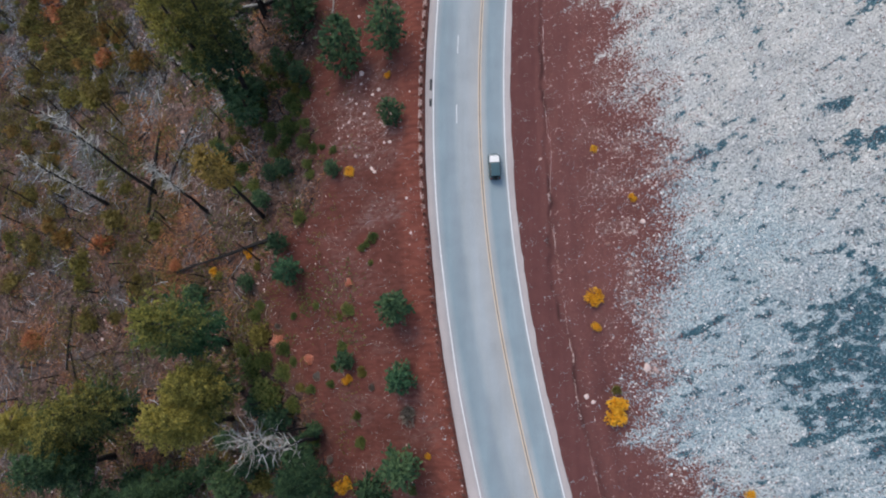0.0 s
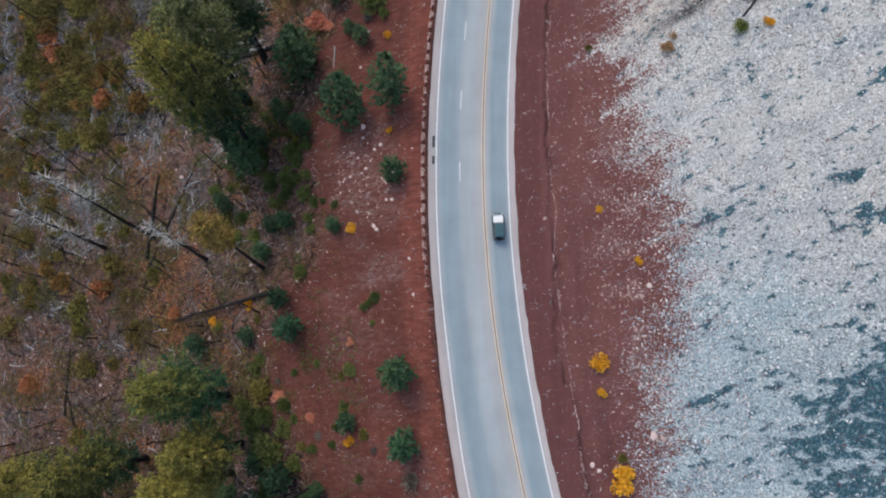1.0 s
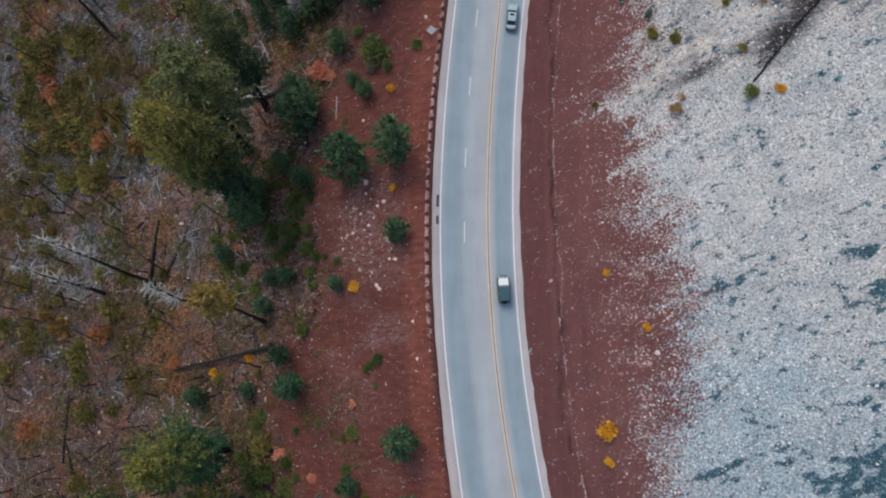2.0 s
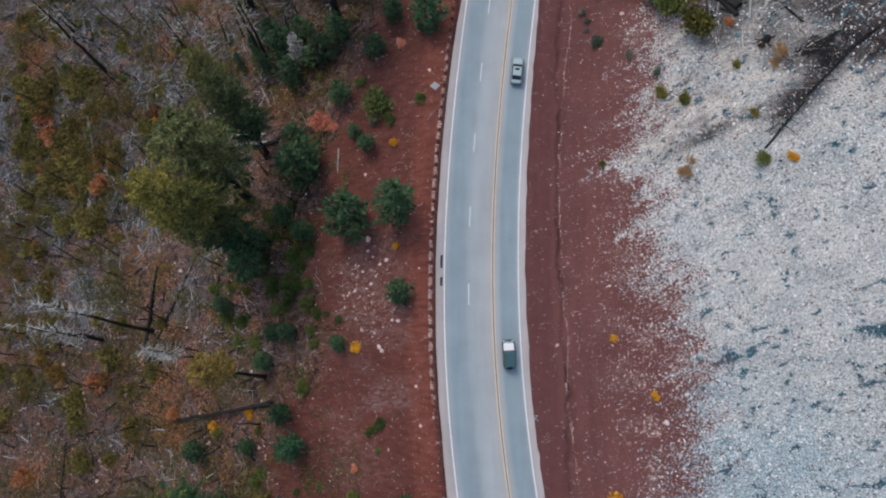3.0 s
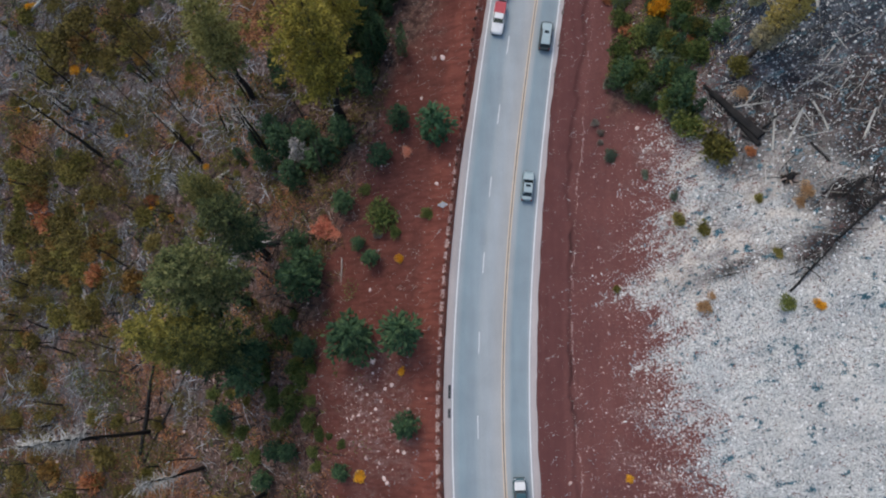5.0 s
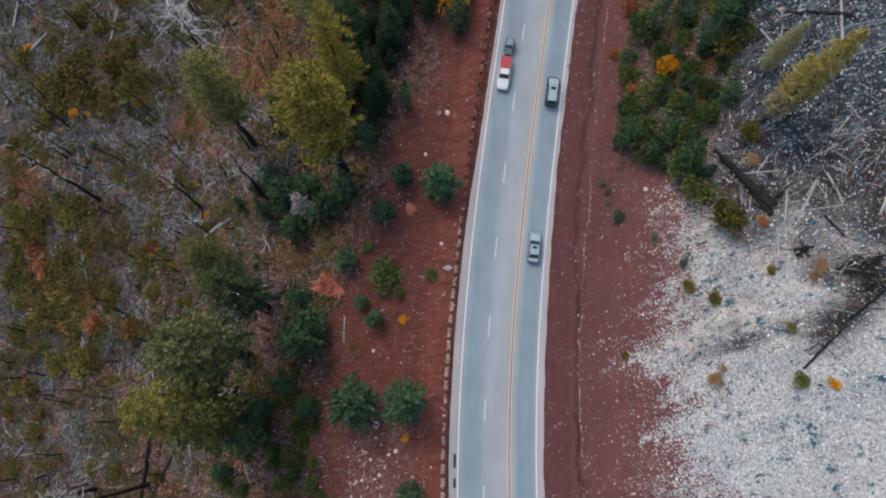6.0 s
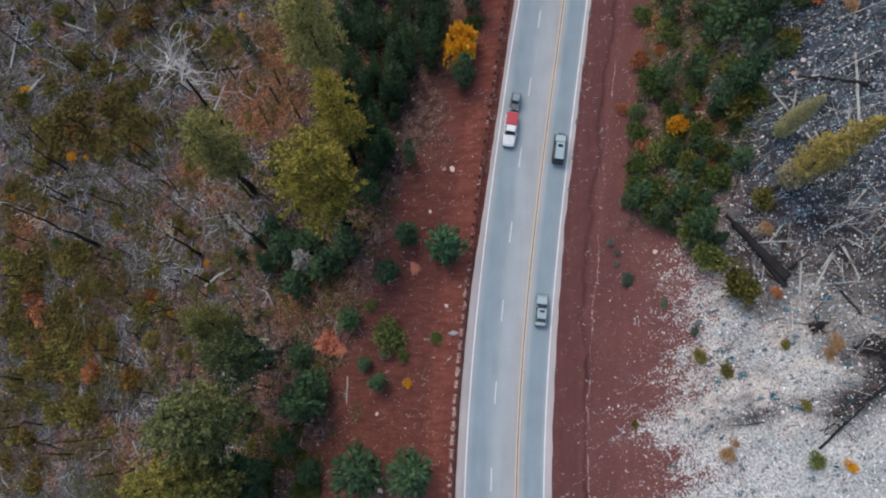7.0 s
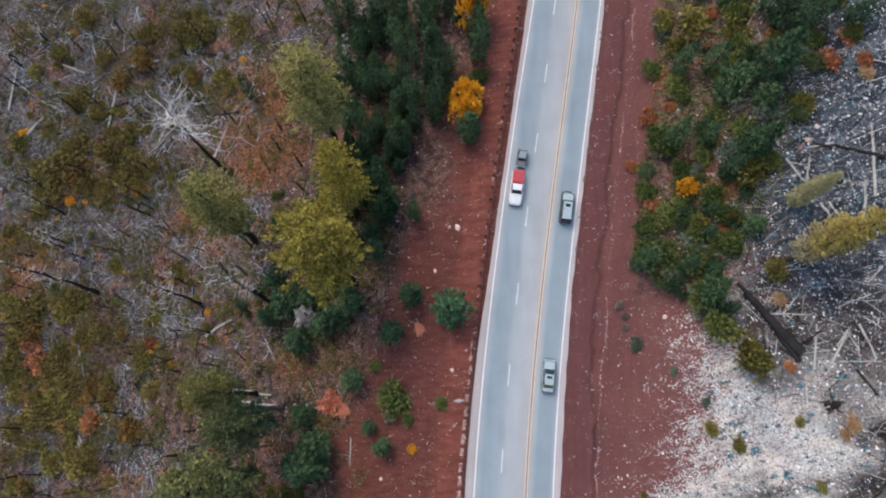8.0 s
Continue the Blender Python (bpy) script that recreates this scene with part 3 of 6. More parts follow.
dust = np.clip(0.5 * step(blotch(X * 0.5, Y, 12, 201), 0.46, 0.6) + np.exp(-((Y - 45.5 - 0.02 * (X - 40) - 5 * (blotch(X, Y, 10, 207) - 0.5)) / 4.0) ** 2), 0, 1)
earthy = 1 - step(Y + (blotch(X, Y, 5, 203) - 0.5) * 9, 83, 95)
for name, values in (("damp", damp), ("dust", dust), ("earthy", earthy), ("scree", scree), ("litter", litter), ("burn", burn), ("pale", pale), ("dark", dark), ("leaves", leaf), ("gravel", gravel), ("slash", slash), ("blue", blue), ("uphill", step(U, -2, 2)), ("packed", step(-U, 8.8, 9.2) * (1 - step(-U, 12.2, 14)) + step(U, 3, 4) * (1 - step(U + (blotch(X, Y, 4, 107) - 0.5) * 1.2, 8.4, 9.3)))):
    ground.data.attributes.new(name, "FLOAT", "POINT").data.foreach_set("value", values.astype(np.float32).ravel())

# ---- road ----
Y0, Y1 = -60, 210
road = new("road", strip("road", lambda y: left_edge(y) + 0.45 * step(y, 78, 98), lambda y: right_line(y) + 1.0 - 0.38 * step(y, 65, 95), Y0, Y1, 0.0, ASPHALT, 0.5, 0.35, 0.16))
tagged(road, "grey asphalt mountain road with worn wheel paths and pale edges", "road", kind="structure")
part("edge_line", strip("edge_line", lambda y: left_line(y) - 0.09, lambda y: left_line(y) + 0.09, Y0, Y1, 0.006, WHITE_PAINT), None, road, "white painted edge line")
part("edge_line", strip("edge_line", lambda y: right_line(y) - 0.09, lambda y: right_line(y) + 0.09, Y0, Y1, 0.006, WHITE_PAINT), None, road, "white painted edge line")
for side in (-0.18, 0.18):
    part("centre_line", strip("centre_line", side - 0.075, side + 0.075, Y0, Y1, 0.006, YELLOW_PAINT), None, road, "yellow painted line of the double centre line")
part("centre_joint", strip("centre_joint", -0.06, 0.06, Y0, Y1, 0.005, SEAM), None, road, "dark joint between the centre lines")
for k in range(-2, 12):
    y = 64.9 + 11.86 * k
    part("lane_dash", strip("lane_dash", -3.66, -3.54, y, y + 3.15, 0.006, WHITE_PAINT), None, road, "white painted lane dash")


# ---- guard rail on the downhill side ----
def box(bm, sx, sy, sz, x=0, y=0, z=0, bevel=0.0, taper=1.0):
    got = bmesh.ops.create_cube(bm, size=1)["verts"]
    for v in got:
        k = taper if v.co.z > 0 else 1.0
        v.co = Vector((v.co.x * sx * k + x, v.co.y * sy * k + y, v.co.z * sz + z))
    if bevel:
        edges = list({e for v in got for e in v.link_edges})
        bmesh.ops.bevel(bm, geom=edges, offset=bevel, segments=1, affect="EDGES")
    return bm


def road_z(y):
    return 0.074 * (y - 50) - 0.03


rail = thing("guard_rail", "rust-brown steel guard rail on wooden posts along the downhill verge", "guard rail", kind="structure")
bm = box(bmesh.new(), 0.2, 0.2, 1.35, 0, 0, 0.05, 0.02)
POST = bpy.data.meshes.new("post")
bm.to_mesh(POST), bm.free(), POST.materials.append(POST_WOOD)
bm = box(bmesh.new(), 0.22, 0.16, 0.36, 0, 0, 0, 0.015)
BLOCK = bpy.data.meshes.new("block")
bm.to_mesh(BLOCK), bm.free(), BLOCK.materials.append(POST_WOOD)
STEP_M = 1.905
for k in range(0, 116):
    y = -42 + STEP_M * k
    x = float(axis(y) + left_edge(y) - 0.3 * step(y, 78, 98)) + 8.5
    for name, me, u, h in (("post", POST, -9.3, 0.05), ("block", BLOCK, -9.08, 0.5)):
        ob = new(name, me)
        ob.parent = rail
        ob.location = (x + u, y, road_z(y) + h)
# the W-shaped rail, a length for every second post
WAVE = ((0.0, 0.30), (0.06, 0.34), (0.06, 0.40), (-0.01, 0.45), (-0.01, 0.49), (0.06, 0.54), (0.06, 0.60), (0.0, 0.66))
for k in range(0, 58):
    ys = [-42 + STEP_M * 2 * k + STEP_M * j * 0.5 for j in range(5)]
    vs = [(float(axis(y) + left_edge(y) - 0.3 * step(y, 78, 98)) - 0.43 + a, y + 0.02 * (j == 4), road_z(y) + b) for j, y in enumerate(ys) for a, b in WAVE]
    vs += [(x - 0.02, y, z) for x, y, z in vs]
    m, w = len(WAVE), len(WAVE) * len(ys)
    fs = [(j * m + i, j * m + i + 1, (j + 1) * m + i + 1, (j + 1) * m + i) for j in range(4) for i in range(m - 1)]
    fs += [tuple(v + w for v in f[::-1]) for f in fs]
    fs += [(j * m + i, (j + 1) * m + i, (j + 1) * m + i + w, j * m + i + w) for j in range(4) for i in (0, m - 1)]
    part("rail_length", mesh_of("rail_length", vs, fs, RUST), None, rail)

# dark patches of tar on the downhill edge
for n, (u, y) in enumerate(((-7.72, 44.0), (-7.72, 46.7))):
    me = strip("tar_patch", u - 0.18, u + 0.2, y, y + (1.3, 1.9)[n], 0.008, TAR, 0.5)
    part("tar_patch", me, None, road, "black tar patch")


# short dark patches lie here and there along the upper edge of the paving
for y, long in ((96.5, 0.7), (101.8, 1.3), (107.4, 1.7), (112.9, 1.1), (117.3, 1.5), (121.0, 0.8), (126.2, 1.2), (131.5, 1.6)):
    me = strip("broken_edge", lambda v: right_line(v) + 0.62 + 0.12 * np.sin(v * 4.0), lambda v: right_line(v) + 0.9 + 0.1 * np.sin(v * 7.0), y, y + long, 0.009, SEAM, 0.2)
    part("broken_edge", me, None, road, "short dark patch at the edge of the paving")


# ---- plants ----
def tubes(segments, sides=4):
    """Tapered limbs: (from, to, radius, end radius) each."""
    vs, fs = [], []
    for a, b, r0, r1 in segments:
        a, b = Vector(a), Vector(b)
        d = (b - a).normalized()
        s = d.cross(Vector((0.31, 0.17, 0.93))).normalized()
        q = d.cross(s)
        base = len(vs)
        for p, r in ((a, r0), (b, r1)):
            for k in range(sides):
                an = 2 * math.pi * k / sides
                vs.append(p + (s * math.cos(an) + q * math.sin(an)) * r)
        fs += [(base + k, base + (k + 1) % sides, base + sides + (k + 1) % sides, base + sides + k) for k in range(sides)]
    return vs, fs


def sprigs(pos, along, length, width, rng, fold=0.35):
    """Many small bent leaf sprigs: pos and along are n x 3; each is a folded kite of two triangles."""
    n = len(pos)
    along = along / np.linalg.norm(along, axis=1, keepdims=True)
    up = rng.normal(0, 0.55, (n, 3)) + (0, 0, 1)
    side = np.cross(along, up)
    side /= np.linalg.norm(side, axis=1, keepdims=True) + 1e-9
    nrm = np.cross(side, along)
    L, Wd = np.asarray(length).reshape(-1, 1), np.asarray(width).reshape(-1, 1)
    a, tip = pos - along * L * 0.5, pos + along * L * 0.5
    b = pos + side * Wd * 0.5 - nrm * Wd * fold
    c = pos - side * Wd * 0.5 - nrm * Wd * fold
    vs = np.stack([a, b, tip, c], 1).reshape(-1, 3)
    i = np.arange(n) * 4
    fs = np.concatenate([np.stack([i, i + 1, i + 2], 1), np.stack([i, i + 2, i + 3], 1)])
    return vs, fs


def conifer_crown(seed, h, r, bottom, whorls, per, density, size, shape=0.75, droop=0.15, gaps=0.12, spread=1.0, tufts=0):
    """Boughs in whorls round the stem, each a flat spray of sprigs; uneven lengths leave gaps."""
    rng = np.random.default_rng(seed)
    P, A, S = [], [], []
    lop = rng.uniform(0, 6.28)
    for w in range(whorls):
        f = (w + rng.uniform(-0.3, 0.3)) / whorls
        z = bottom + (h - bottom) * np.clip(f, 0, 1)
        reach = r * ((1 - np.clip(f, 0, 0.98)) ** shape) * (0.45 + 0.55 * min(1, 0.2 + f * 2.2))
        a0 = rng.uniform(0, 6.28)
        for k in range(per):
            if rng.random() < gaps:
                continue
            a = a0 + 6.283 * k / per + rng.normal(0, 0.18)
            L = reach * rng.uniform(0.6, 1.12) * (1 + 0.18 * math.cos(a - lop))
            n = max(3, int(L * density))
            s = np.sqrt(rng.uniform(0.04, 1, n))
            pick = rng.integers(0, max(1, tufts), n)
            if tufts:
                s = np.clip(rng.uniform(0.3, 1.0, tufts)[pick] + rng.normal(0, 0.085, n), 0.04, 1.1)
            out = np.array((math.cos(a), math.sin(a), 0))
            sd = np.array((-math.sin(a), math.cos(a), 0))
            lat = rng.normal(0, 1, n) * (0.10 + 0.24 * (1 - np.abs(s - 0.55))) * min(L, 2.6) * 0.62 * spread
            if tufts:
                lat = lat * 0.4 + rng.normal(0, 0.14, tufts)[pick] * min(L, 4.0)
            rise = (0.25 * f - droop) * s * L + 0.1 * (s ** 2) * L + rng.normal(0, 0.07, n) * (0.5 + L * 0.2)
            P.append(out * (s * L)[:, None] + sd * lat[:, None] + np.array((0, 0, z)) + np.stack([0 * s, 0 * s, rise], 1))
            A.append(out + sd * (np.sign(lat) * 0.55 + rng.normal(0, 0.3, n))[:, None] + np.stack([0 * s, 0 * s, rng.normal(0.12, 0.3, n)], 1))
            if tufts:
                A[-1] = A[-1] * 0.6 + rng.normal(0, 0.6, (n, 3))
            S.append(size * rng.uniform(0.7, 1.35, n))
    # the leader
    n = int(40)
    z = h - rng.uniform(0, 1, n) * (h - bottom) * 0.16
    a = rng.uniform(0, 6.28, n)
    P.append(np.stack([np.cos(a) * (h - z) * 0.14, np.sin(a) * (h - z) * 0.14, z], 1))
    A.append(np.stack([np.cos(a), np.sin(a), np.full(n, 1.2)], 1))
    S.append(size * rng.uniform(0.7, 1.1, n))
    P, A, S = np.concatenate(P), np.concatenate(A), np.concatenate(S)
    return sprigs(P, A, S, S * 0.55, rng)


def bush_crown(seed, r, n, size, lobes, flat=0.75):
    """A shrub of several uneven lobes, sprigs denser on their outsides."""
    rng = np.random.default_rng(seed)
    P, A = [], []
    for k in range(lobes):
        a, d = rng.uniform(0, 6.28), r * rng.uniform(0.15, 0.62) * (k > 0)
        c = np.array((math.cos(a) * d, math.sin(a) * d, r * flat * rng.uniform(0.35, 0.7)))
        q = r * rng.uniform(0.35, 0.62)
        m = n // lobes
        v = rng.normal(0, 1, (m, 3))
        v /= np.linalg.norm(v, axis=1, keepdims=True)
        v[:, 2] = np.where(v[:, 2] < -0.3, -v[:, 2], v[:, 2])
        P.append(c + v * (q * rng.uniform(0.55, 1.12, (m, 1))) * (1, 1, flat))
        A.append(v + rng.normal(0, 0.55, (m, 3)))
    P, A = np.concatenate(P), np.concatenate(A)
    P[:, 2] = np.maximum(P[:, 2], 0.05)
    S = size * rng.uniform(0.6, 1.4, len(P))
    return sprigs(P, A, S, S * 0.62, rng)


def stems(seed, r, count=7):
    rng = random.Random(seed)
    seg = []
    for k in range(count):
        a = 6.283 * k / count + rng.uniform(-0.4, 0.4)
        mid = (math.cos(a) * r * 0.25, math.sin(a) * r * 0.25, r * 0.4)
        seg.append(((0, 0, -0.15), mid, r * 0.03, r * 0.02))
        seg.append((mid, (math.cos(a) * r * 0.65, math.sin(a) * r * 0.65, r * 0.6), r * 0.02, r * 0.006))
    return tubes(seg, 3)


def stem_mesh(points, radii, sides=7):
    """One unbroken tapered stem through the points, closed at both ends."""
    vs, fs = [], []
    for k, (p, r) in enumerate(zip(points, radii)):
        d = (Vector(points[min(k + 1, len(points) - 1)]) - Vector(points[max(k - 1, 0)])).normalized()
        s = d.cross(Vector((0.31, 0.17, 0.93)) if abs(d.z) < 0.9 else Vector((1, 0.2, 0))).normalized()
        q = d.cross(s)
        for j in range(sides):
            an = 2 * math.pi * j / sides
            vs.append(Vector(p) + (s * math.cos(an) + q * math.sin(an)) * r)
    for k in range(len(points) - 1):
        a, b = k * sides, (k + 1) * sides
        fs += [(a + j, a + (j + 1) % sides, b + (j + 1) % sides, b + j) for j in range(sides)]
    fs += [tuple(range(sides - 1, -1, -1)), tuple(range(len(vs) - sides, len(vs)))]
    return vs, fs


def trunk_of(h, r, seed):
    rng = random.Random(seed)
    n = 7
    pts = [(0, 0, -0.8)] + [(rng.uniform(-1, 1) * 0.006 * h, rng.uniform(-1, 1) * 0.006 * h, h * (k + 1) / n) for k in range(n)]
    return stem_mesh(pts, [r * 1.35] + [r * (0.12 + 0.88 * (1 - (k + 1) / n)) for k in range(n)])


def plant(name, label, category, group, trunk, crown, trunk_name="trunk", crown_name="crown"):
    ob = thing(name, label, category, group)
    part(trunk_name, trunk, None, ob)
    part(crown_name, crown, None, ob)
    return ob


def planter(protos):
    """Returns a function that sets a prototype, or a further copy of it, at a place."""
    used = set()
    count = [0]

    def put(x, y, sx, sz, turn, which=None, sink=0.05, lean=(0.0, 0.0)):
        k = count[0] % len(protos) if which is None else which
        count[0] += 1
        m = Matrix.Translation((x, y, float(ground_z(x, y)) - sink)) @ pose(0, 0, 0, lean[0], lean[1], turn)
        if k not in used:
            used.add(k)
            ob = protos[k]
            ob.scale = (sx, sx, sz)
            ob.matrix_basis = m @ Matrix.Diagonal((sx, sx, sz, 1))
            return ob
        ob = copy_thing(protos[k], m)
        ob.matrix_basis = m @ Matrix.Diagonal((sx, sx, sz, 1))
        return ob
    return put


def recolour(ob, child, material):
    for c in ob.children:
        if c.name.split(".")[0] == child:
            c.material_slots[0].link = "OBJECT"
            c.material_slots[0].material = material
    return ob


dice = random.Random(7)
# tall conifers: three builds of 30 m, scaled to each tree
talls = []
for k in range(3):
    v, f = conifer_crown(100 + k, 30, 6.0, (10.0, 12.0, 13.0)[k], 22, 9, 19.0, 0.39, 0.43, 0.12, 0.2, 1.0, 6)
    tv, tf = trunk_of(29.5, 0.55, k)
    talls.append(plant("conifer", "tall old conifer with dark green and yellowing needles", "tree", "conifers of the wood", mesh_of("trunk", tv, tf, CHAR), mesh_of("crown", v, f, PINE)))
put_tall = planter(talls)


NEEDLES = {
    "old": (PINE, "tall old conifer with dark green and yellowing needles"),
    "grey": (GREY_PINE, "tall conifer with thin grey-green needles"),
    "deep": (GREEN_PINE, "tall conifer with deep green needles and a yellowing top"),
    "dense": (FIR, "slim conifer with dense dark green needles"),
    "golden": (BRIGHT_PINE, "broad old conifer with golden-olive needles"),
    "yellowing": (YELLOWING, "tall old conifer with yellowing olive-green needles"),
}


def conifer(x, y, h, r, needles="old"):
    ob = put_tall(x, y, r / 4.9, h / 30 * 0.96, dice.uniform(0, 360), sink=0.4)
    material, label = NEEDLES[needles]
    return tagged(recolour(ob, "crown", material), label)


larches = []
for k in range(2):
    v, f = conifer_crown(140 + k, 22, 3.0, 3.0, 30, 9, 14.0, 0.36, 0.55, 0.0)
    tv, tf = trunk_of(21.5, 0.3, 20 + k)
    larches.append(plant("larch", "slender tall larch with yellow-brown autumn needles", "tree", "larches", mesh_of("trunk", tv, tf, BARK), mesh_of("crown", v, f, LARCH)))
put_larch = planter(larches)


def larch(x, y, h, r):
    return put_larch(x, y, r / 2.9, h / 22, dice.uniform(0, 360))


v, f = conifer_crown(155, 22, 3.0, 13.5, 12, 8, 11.0, 0.42, 0.45, 0.0)
tv, tf = trunk_of(21.5, 0.32, 33)
top_larch = plant("larch", "larch with a bare charred stem and a small ochre top", "tree", "larches", mesh_of("trunk", tv, tf, CHAR), mesh_of("crown", v, f, OCHRE))
put_top = planter([top_larch])


def larch_top(x, y, h, r):
    return put_top(x, y, r / 2.4, h / 22, 40)


# young firs: four builds of 2 m radius
firs = []
for k in range(4):
    hh = (4.4, 5.4, 4.0, 5.0)[k]
    v, f = conifer_crown(200 + k, hh, 2.05, 0.25, 12, 10, 7.4, 0.33, 0.66, 0.04, 0.22, 0.7)
    tv, tf = trunk_of(hh - 0.2, 0.11, 40 + k)
    firs.append(plant("young_fir", "bushy young fir with dark blue-green needles", "tree", "young firs on the slope", mesh_of("trunk", tv, tf, BARK), mesh_of("crown", v, f, FIR)))
put_fir = planter(firs)


def fir(x, y, r):
    slim = y > 96 and x < float(axis(y)) - 14
    return put_fir(x, y, r / (2.0 if slim else 1.65), r / 1.8 * dice.uniform(0.85, 1.25) * (1.5 if slim else 1.0), dice.uniform(0, 360))


def shrub_kind(name, label, group, material, seed, n, size, lobes, flat=0.75, builds=3):
    protos = []
    for k in range(builds):
        v, f = bush_crown(seed + k, 1.5, n, size, lobes + k, flat)
        tv, tf = stems(seed + k, 1.5)
        protos.append(plant(name, label, "shrub", group, mesh_of("stem_tuft", tv, tf, BARK), mesh_of("crown", v, f, material), "stem_tuft", "crown"))
    put = planter(protos)

    def at(x, y, r):
        return put(x, y, r / 1.42, r / 1.42 * dice.uniform(0.7, 1.05), dice.uniform(0, 360))
    return at


green = shrub_kind("green_shrub", "leafy green shrub on red earth", "green shrubs", GREEN, 300, 950, 0.235, 8)
olive = shrub_kind("olive_shrub", "dense olive-yellow shrub on the slope", "olive shrubs", OLIVE, 320, 800, 0.26, 7)
scrub_clump = shrub_kind("scrub_clump", "low brown-olive scrub among burnt timber", "scrub clumps", SCRUB, 340, 520, 0.35, 9, 0.45, 4)
gold = shrub_kind("golden_shrub", "bright golden-yellow autumn shrub on the slope", "golden shrubs", GOLD, 360, 650, 0.3, 6)
rust = shrub_kind("rust_shrub", "rust-red autumn shrub on bare earth", "rust-red shrubs", RUSTY, 380, 800, 0.28, 6, 0.6)
tan = shrub_kind("tan_shrub", "dry orange-tan shrub on pale scree", "tan shrubs", TAN, 420, 800, 0.24, 7, 0.55)
salmon = shrub_kind("salmon_shrub", "salmon-red autumn shrub on red earth", "salmon shrubs", SALMON, 440, 800, 0.25, 7, 0.6)
sage = shrub_kind("sage_shrub", "rounded sage-green shrub on red earth", "sage shrubs", SAGE, 460, 800, 0.22, 6, 0.7)
grey = shrub_kind("dry_shrub", "dry grey leafless shrub on the slope", "dry shrubs", GREY, 400, 700, 0.26, 6, 0.6)


def goldtree(x, y, r):
    ob = gold(x, y, r * 1.25)
    ob.scale.z *= 3.2
    return ob


SCRUB_SPOTS = []


def scrub(x, y, r):
    """A patch of scrub: several clumps side by side, with thin growth between them."""
    SCRUB_SPOTS.append((x, y, r))
    n = max(1, int(r * r / 4.2))
    for k in range(n):
        a, d = dice.uniform(0, 6.28), r * math.sqrt(dice.random()) * 0.85 * (n > 1)
        q = r * dice.uniform(0.36, 0.6) if n > 1 else r
        ob = scrub_clump(x + math.cos(a) * d, y + math.sin(a) * d, max(0.6, q))
        tone = dice.random()
        recolour(ob, "crown", SCRUB if tone < 0.5 else OLIVE if tone < 0.82 else RUSSET if tone < 0.97 else RUSTY)


# dead standing trees: charred stems with bleached limbs towards the top
snags = []
for k in range(5):
    rng = random.Random(60 + k)
    tv, tf = trunk_of(25, 0.36, 80 + k)
    seg = []
    low = (0.45, 0.3, 0.6, 0.55, 0.4)[k]
    for j in range((120, 100, 90, 110, 26)[k]):
        z = 25 * (low + (0.985 - low) * rng.random())
        a = rng.uniform(0, 6.28)
        L = ((1 - z / 25) * (2.6, 2.2, 3.0, 4.0, 2.4)[k] + rng.uniform(0.4, 1.5) + (k == 3) * rng.uniform(0.8, 2.6))
        w = 1.7 if k == 3 else 1.0
        d = Vector((math.cos(a), math.sin(a), rng.uniform(-0.25, 0.3)))
        mid = Vector((0, 0, z)) + d * L * 0.55
        end = mid + (d + Vector((rng.uniform(-0.5, 0.5), rng.uniform(-0.5, 0.5), rng.uniform(-0.1, 0.4)))) * L * 0.5
        seg += [(Vector((0, 0, z)), mid, 0.07 * w, 0.05 * w), (mid, end, 0.05 * w, 0.018 * w)]
        twig = mid + Vector((rng.uniform(-0.7, 0.7), rng.uniform(-0.7, 0.7), rng.uniform(-0.2, 0.4))) * L * 0.35
        seg.append((mid, twig, 0.045 * w, 0.018 * w))
    if k == 3:
        # a wide antlered top: long crooked limbs that fork
        seg = []
        for j in range(36):
            z = 25 * (0.62 + 0.37 * rng.random())
            an = rng.uniform(0, 6.28)
            d = Vector((math.cos(an), math.sin(an), rng.uniform(-0.1, 0.5)))
            p, r0 = Vector((0, 0, z)), 0.085
            for q in range(4):
                d = (d + Vector((rng.uniform(-0.5, 0.5), rng.uniform(-0.5, 0.5), rng.uniform(-0.2, 0.35)))).normalized()
                e = p + d * rng.uniform(0.9, 1.7)
                seg.append((p, e, r0, r0 * 0.75))
                for fork in range(2):
                    g = (d + Vector((rng.uniform(-1.2, 1.2), rng.uniform(-1.2, 1.2), rng.uniform(-0.3, 0.7)))).normalized()
                    seg.append((e, e + g * rng.uniform(0.5, 1.6), r0 * 0.55, r0 * 0.25))
                p, r0 = e, r0 * 0.75
    lv, lf = tubes(seg, 3)
    snags.append(plant("dead_tree", "standing dead tree with charred stem and bleached bare limbs", "dead tree", "dead trees", mesh_of("trunk", tv, tf, CHAR), mesh_of("bare_crown", lv, lf, BLEACHED if k == 3 else GREY_WOOD), "trunk", "bare_crown"))
put_snag = planter(snags)


def snag(x, y, h):
    return put_snag(x, y, max(0.6, min(1.1, h / 25)), h / 25, dice.uniform(0, 360), which=4 if h < 20 or y > 85 else int(abs(x)) % 3)


def snag_burst(x, y, h, wide=1.0):
    return put_snag(x, y, wide, h / 25, dice.uniform(0, 360), which=3)


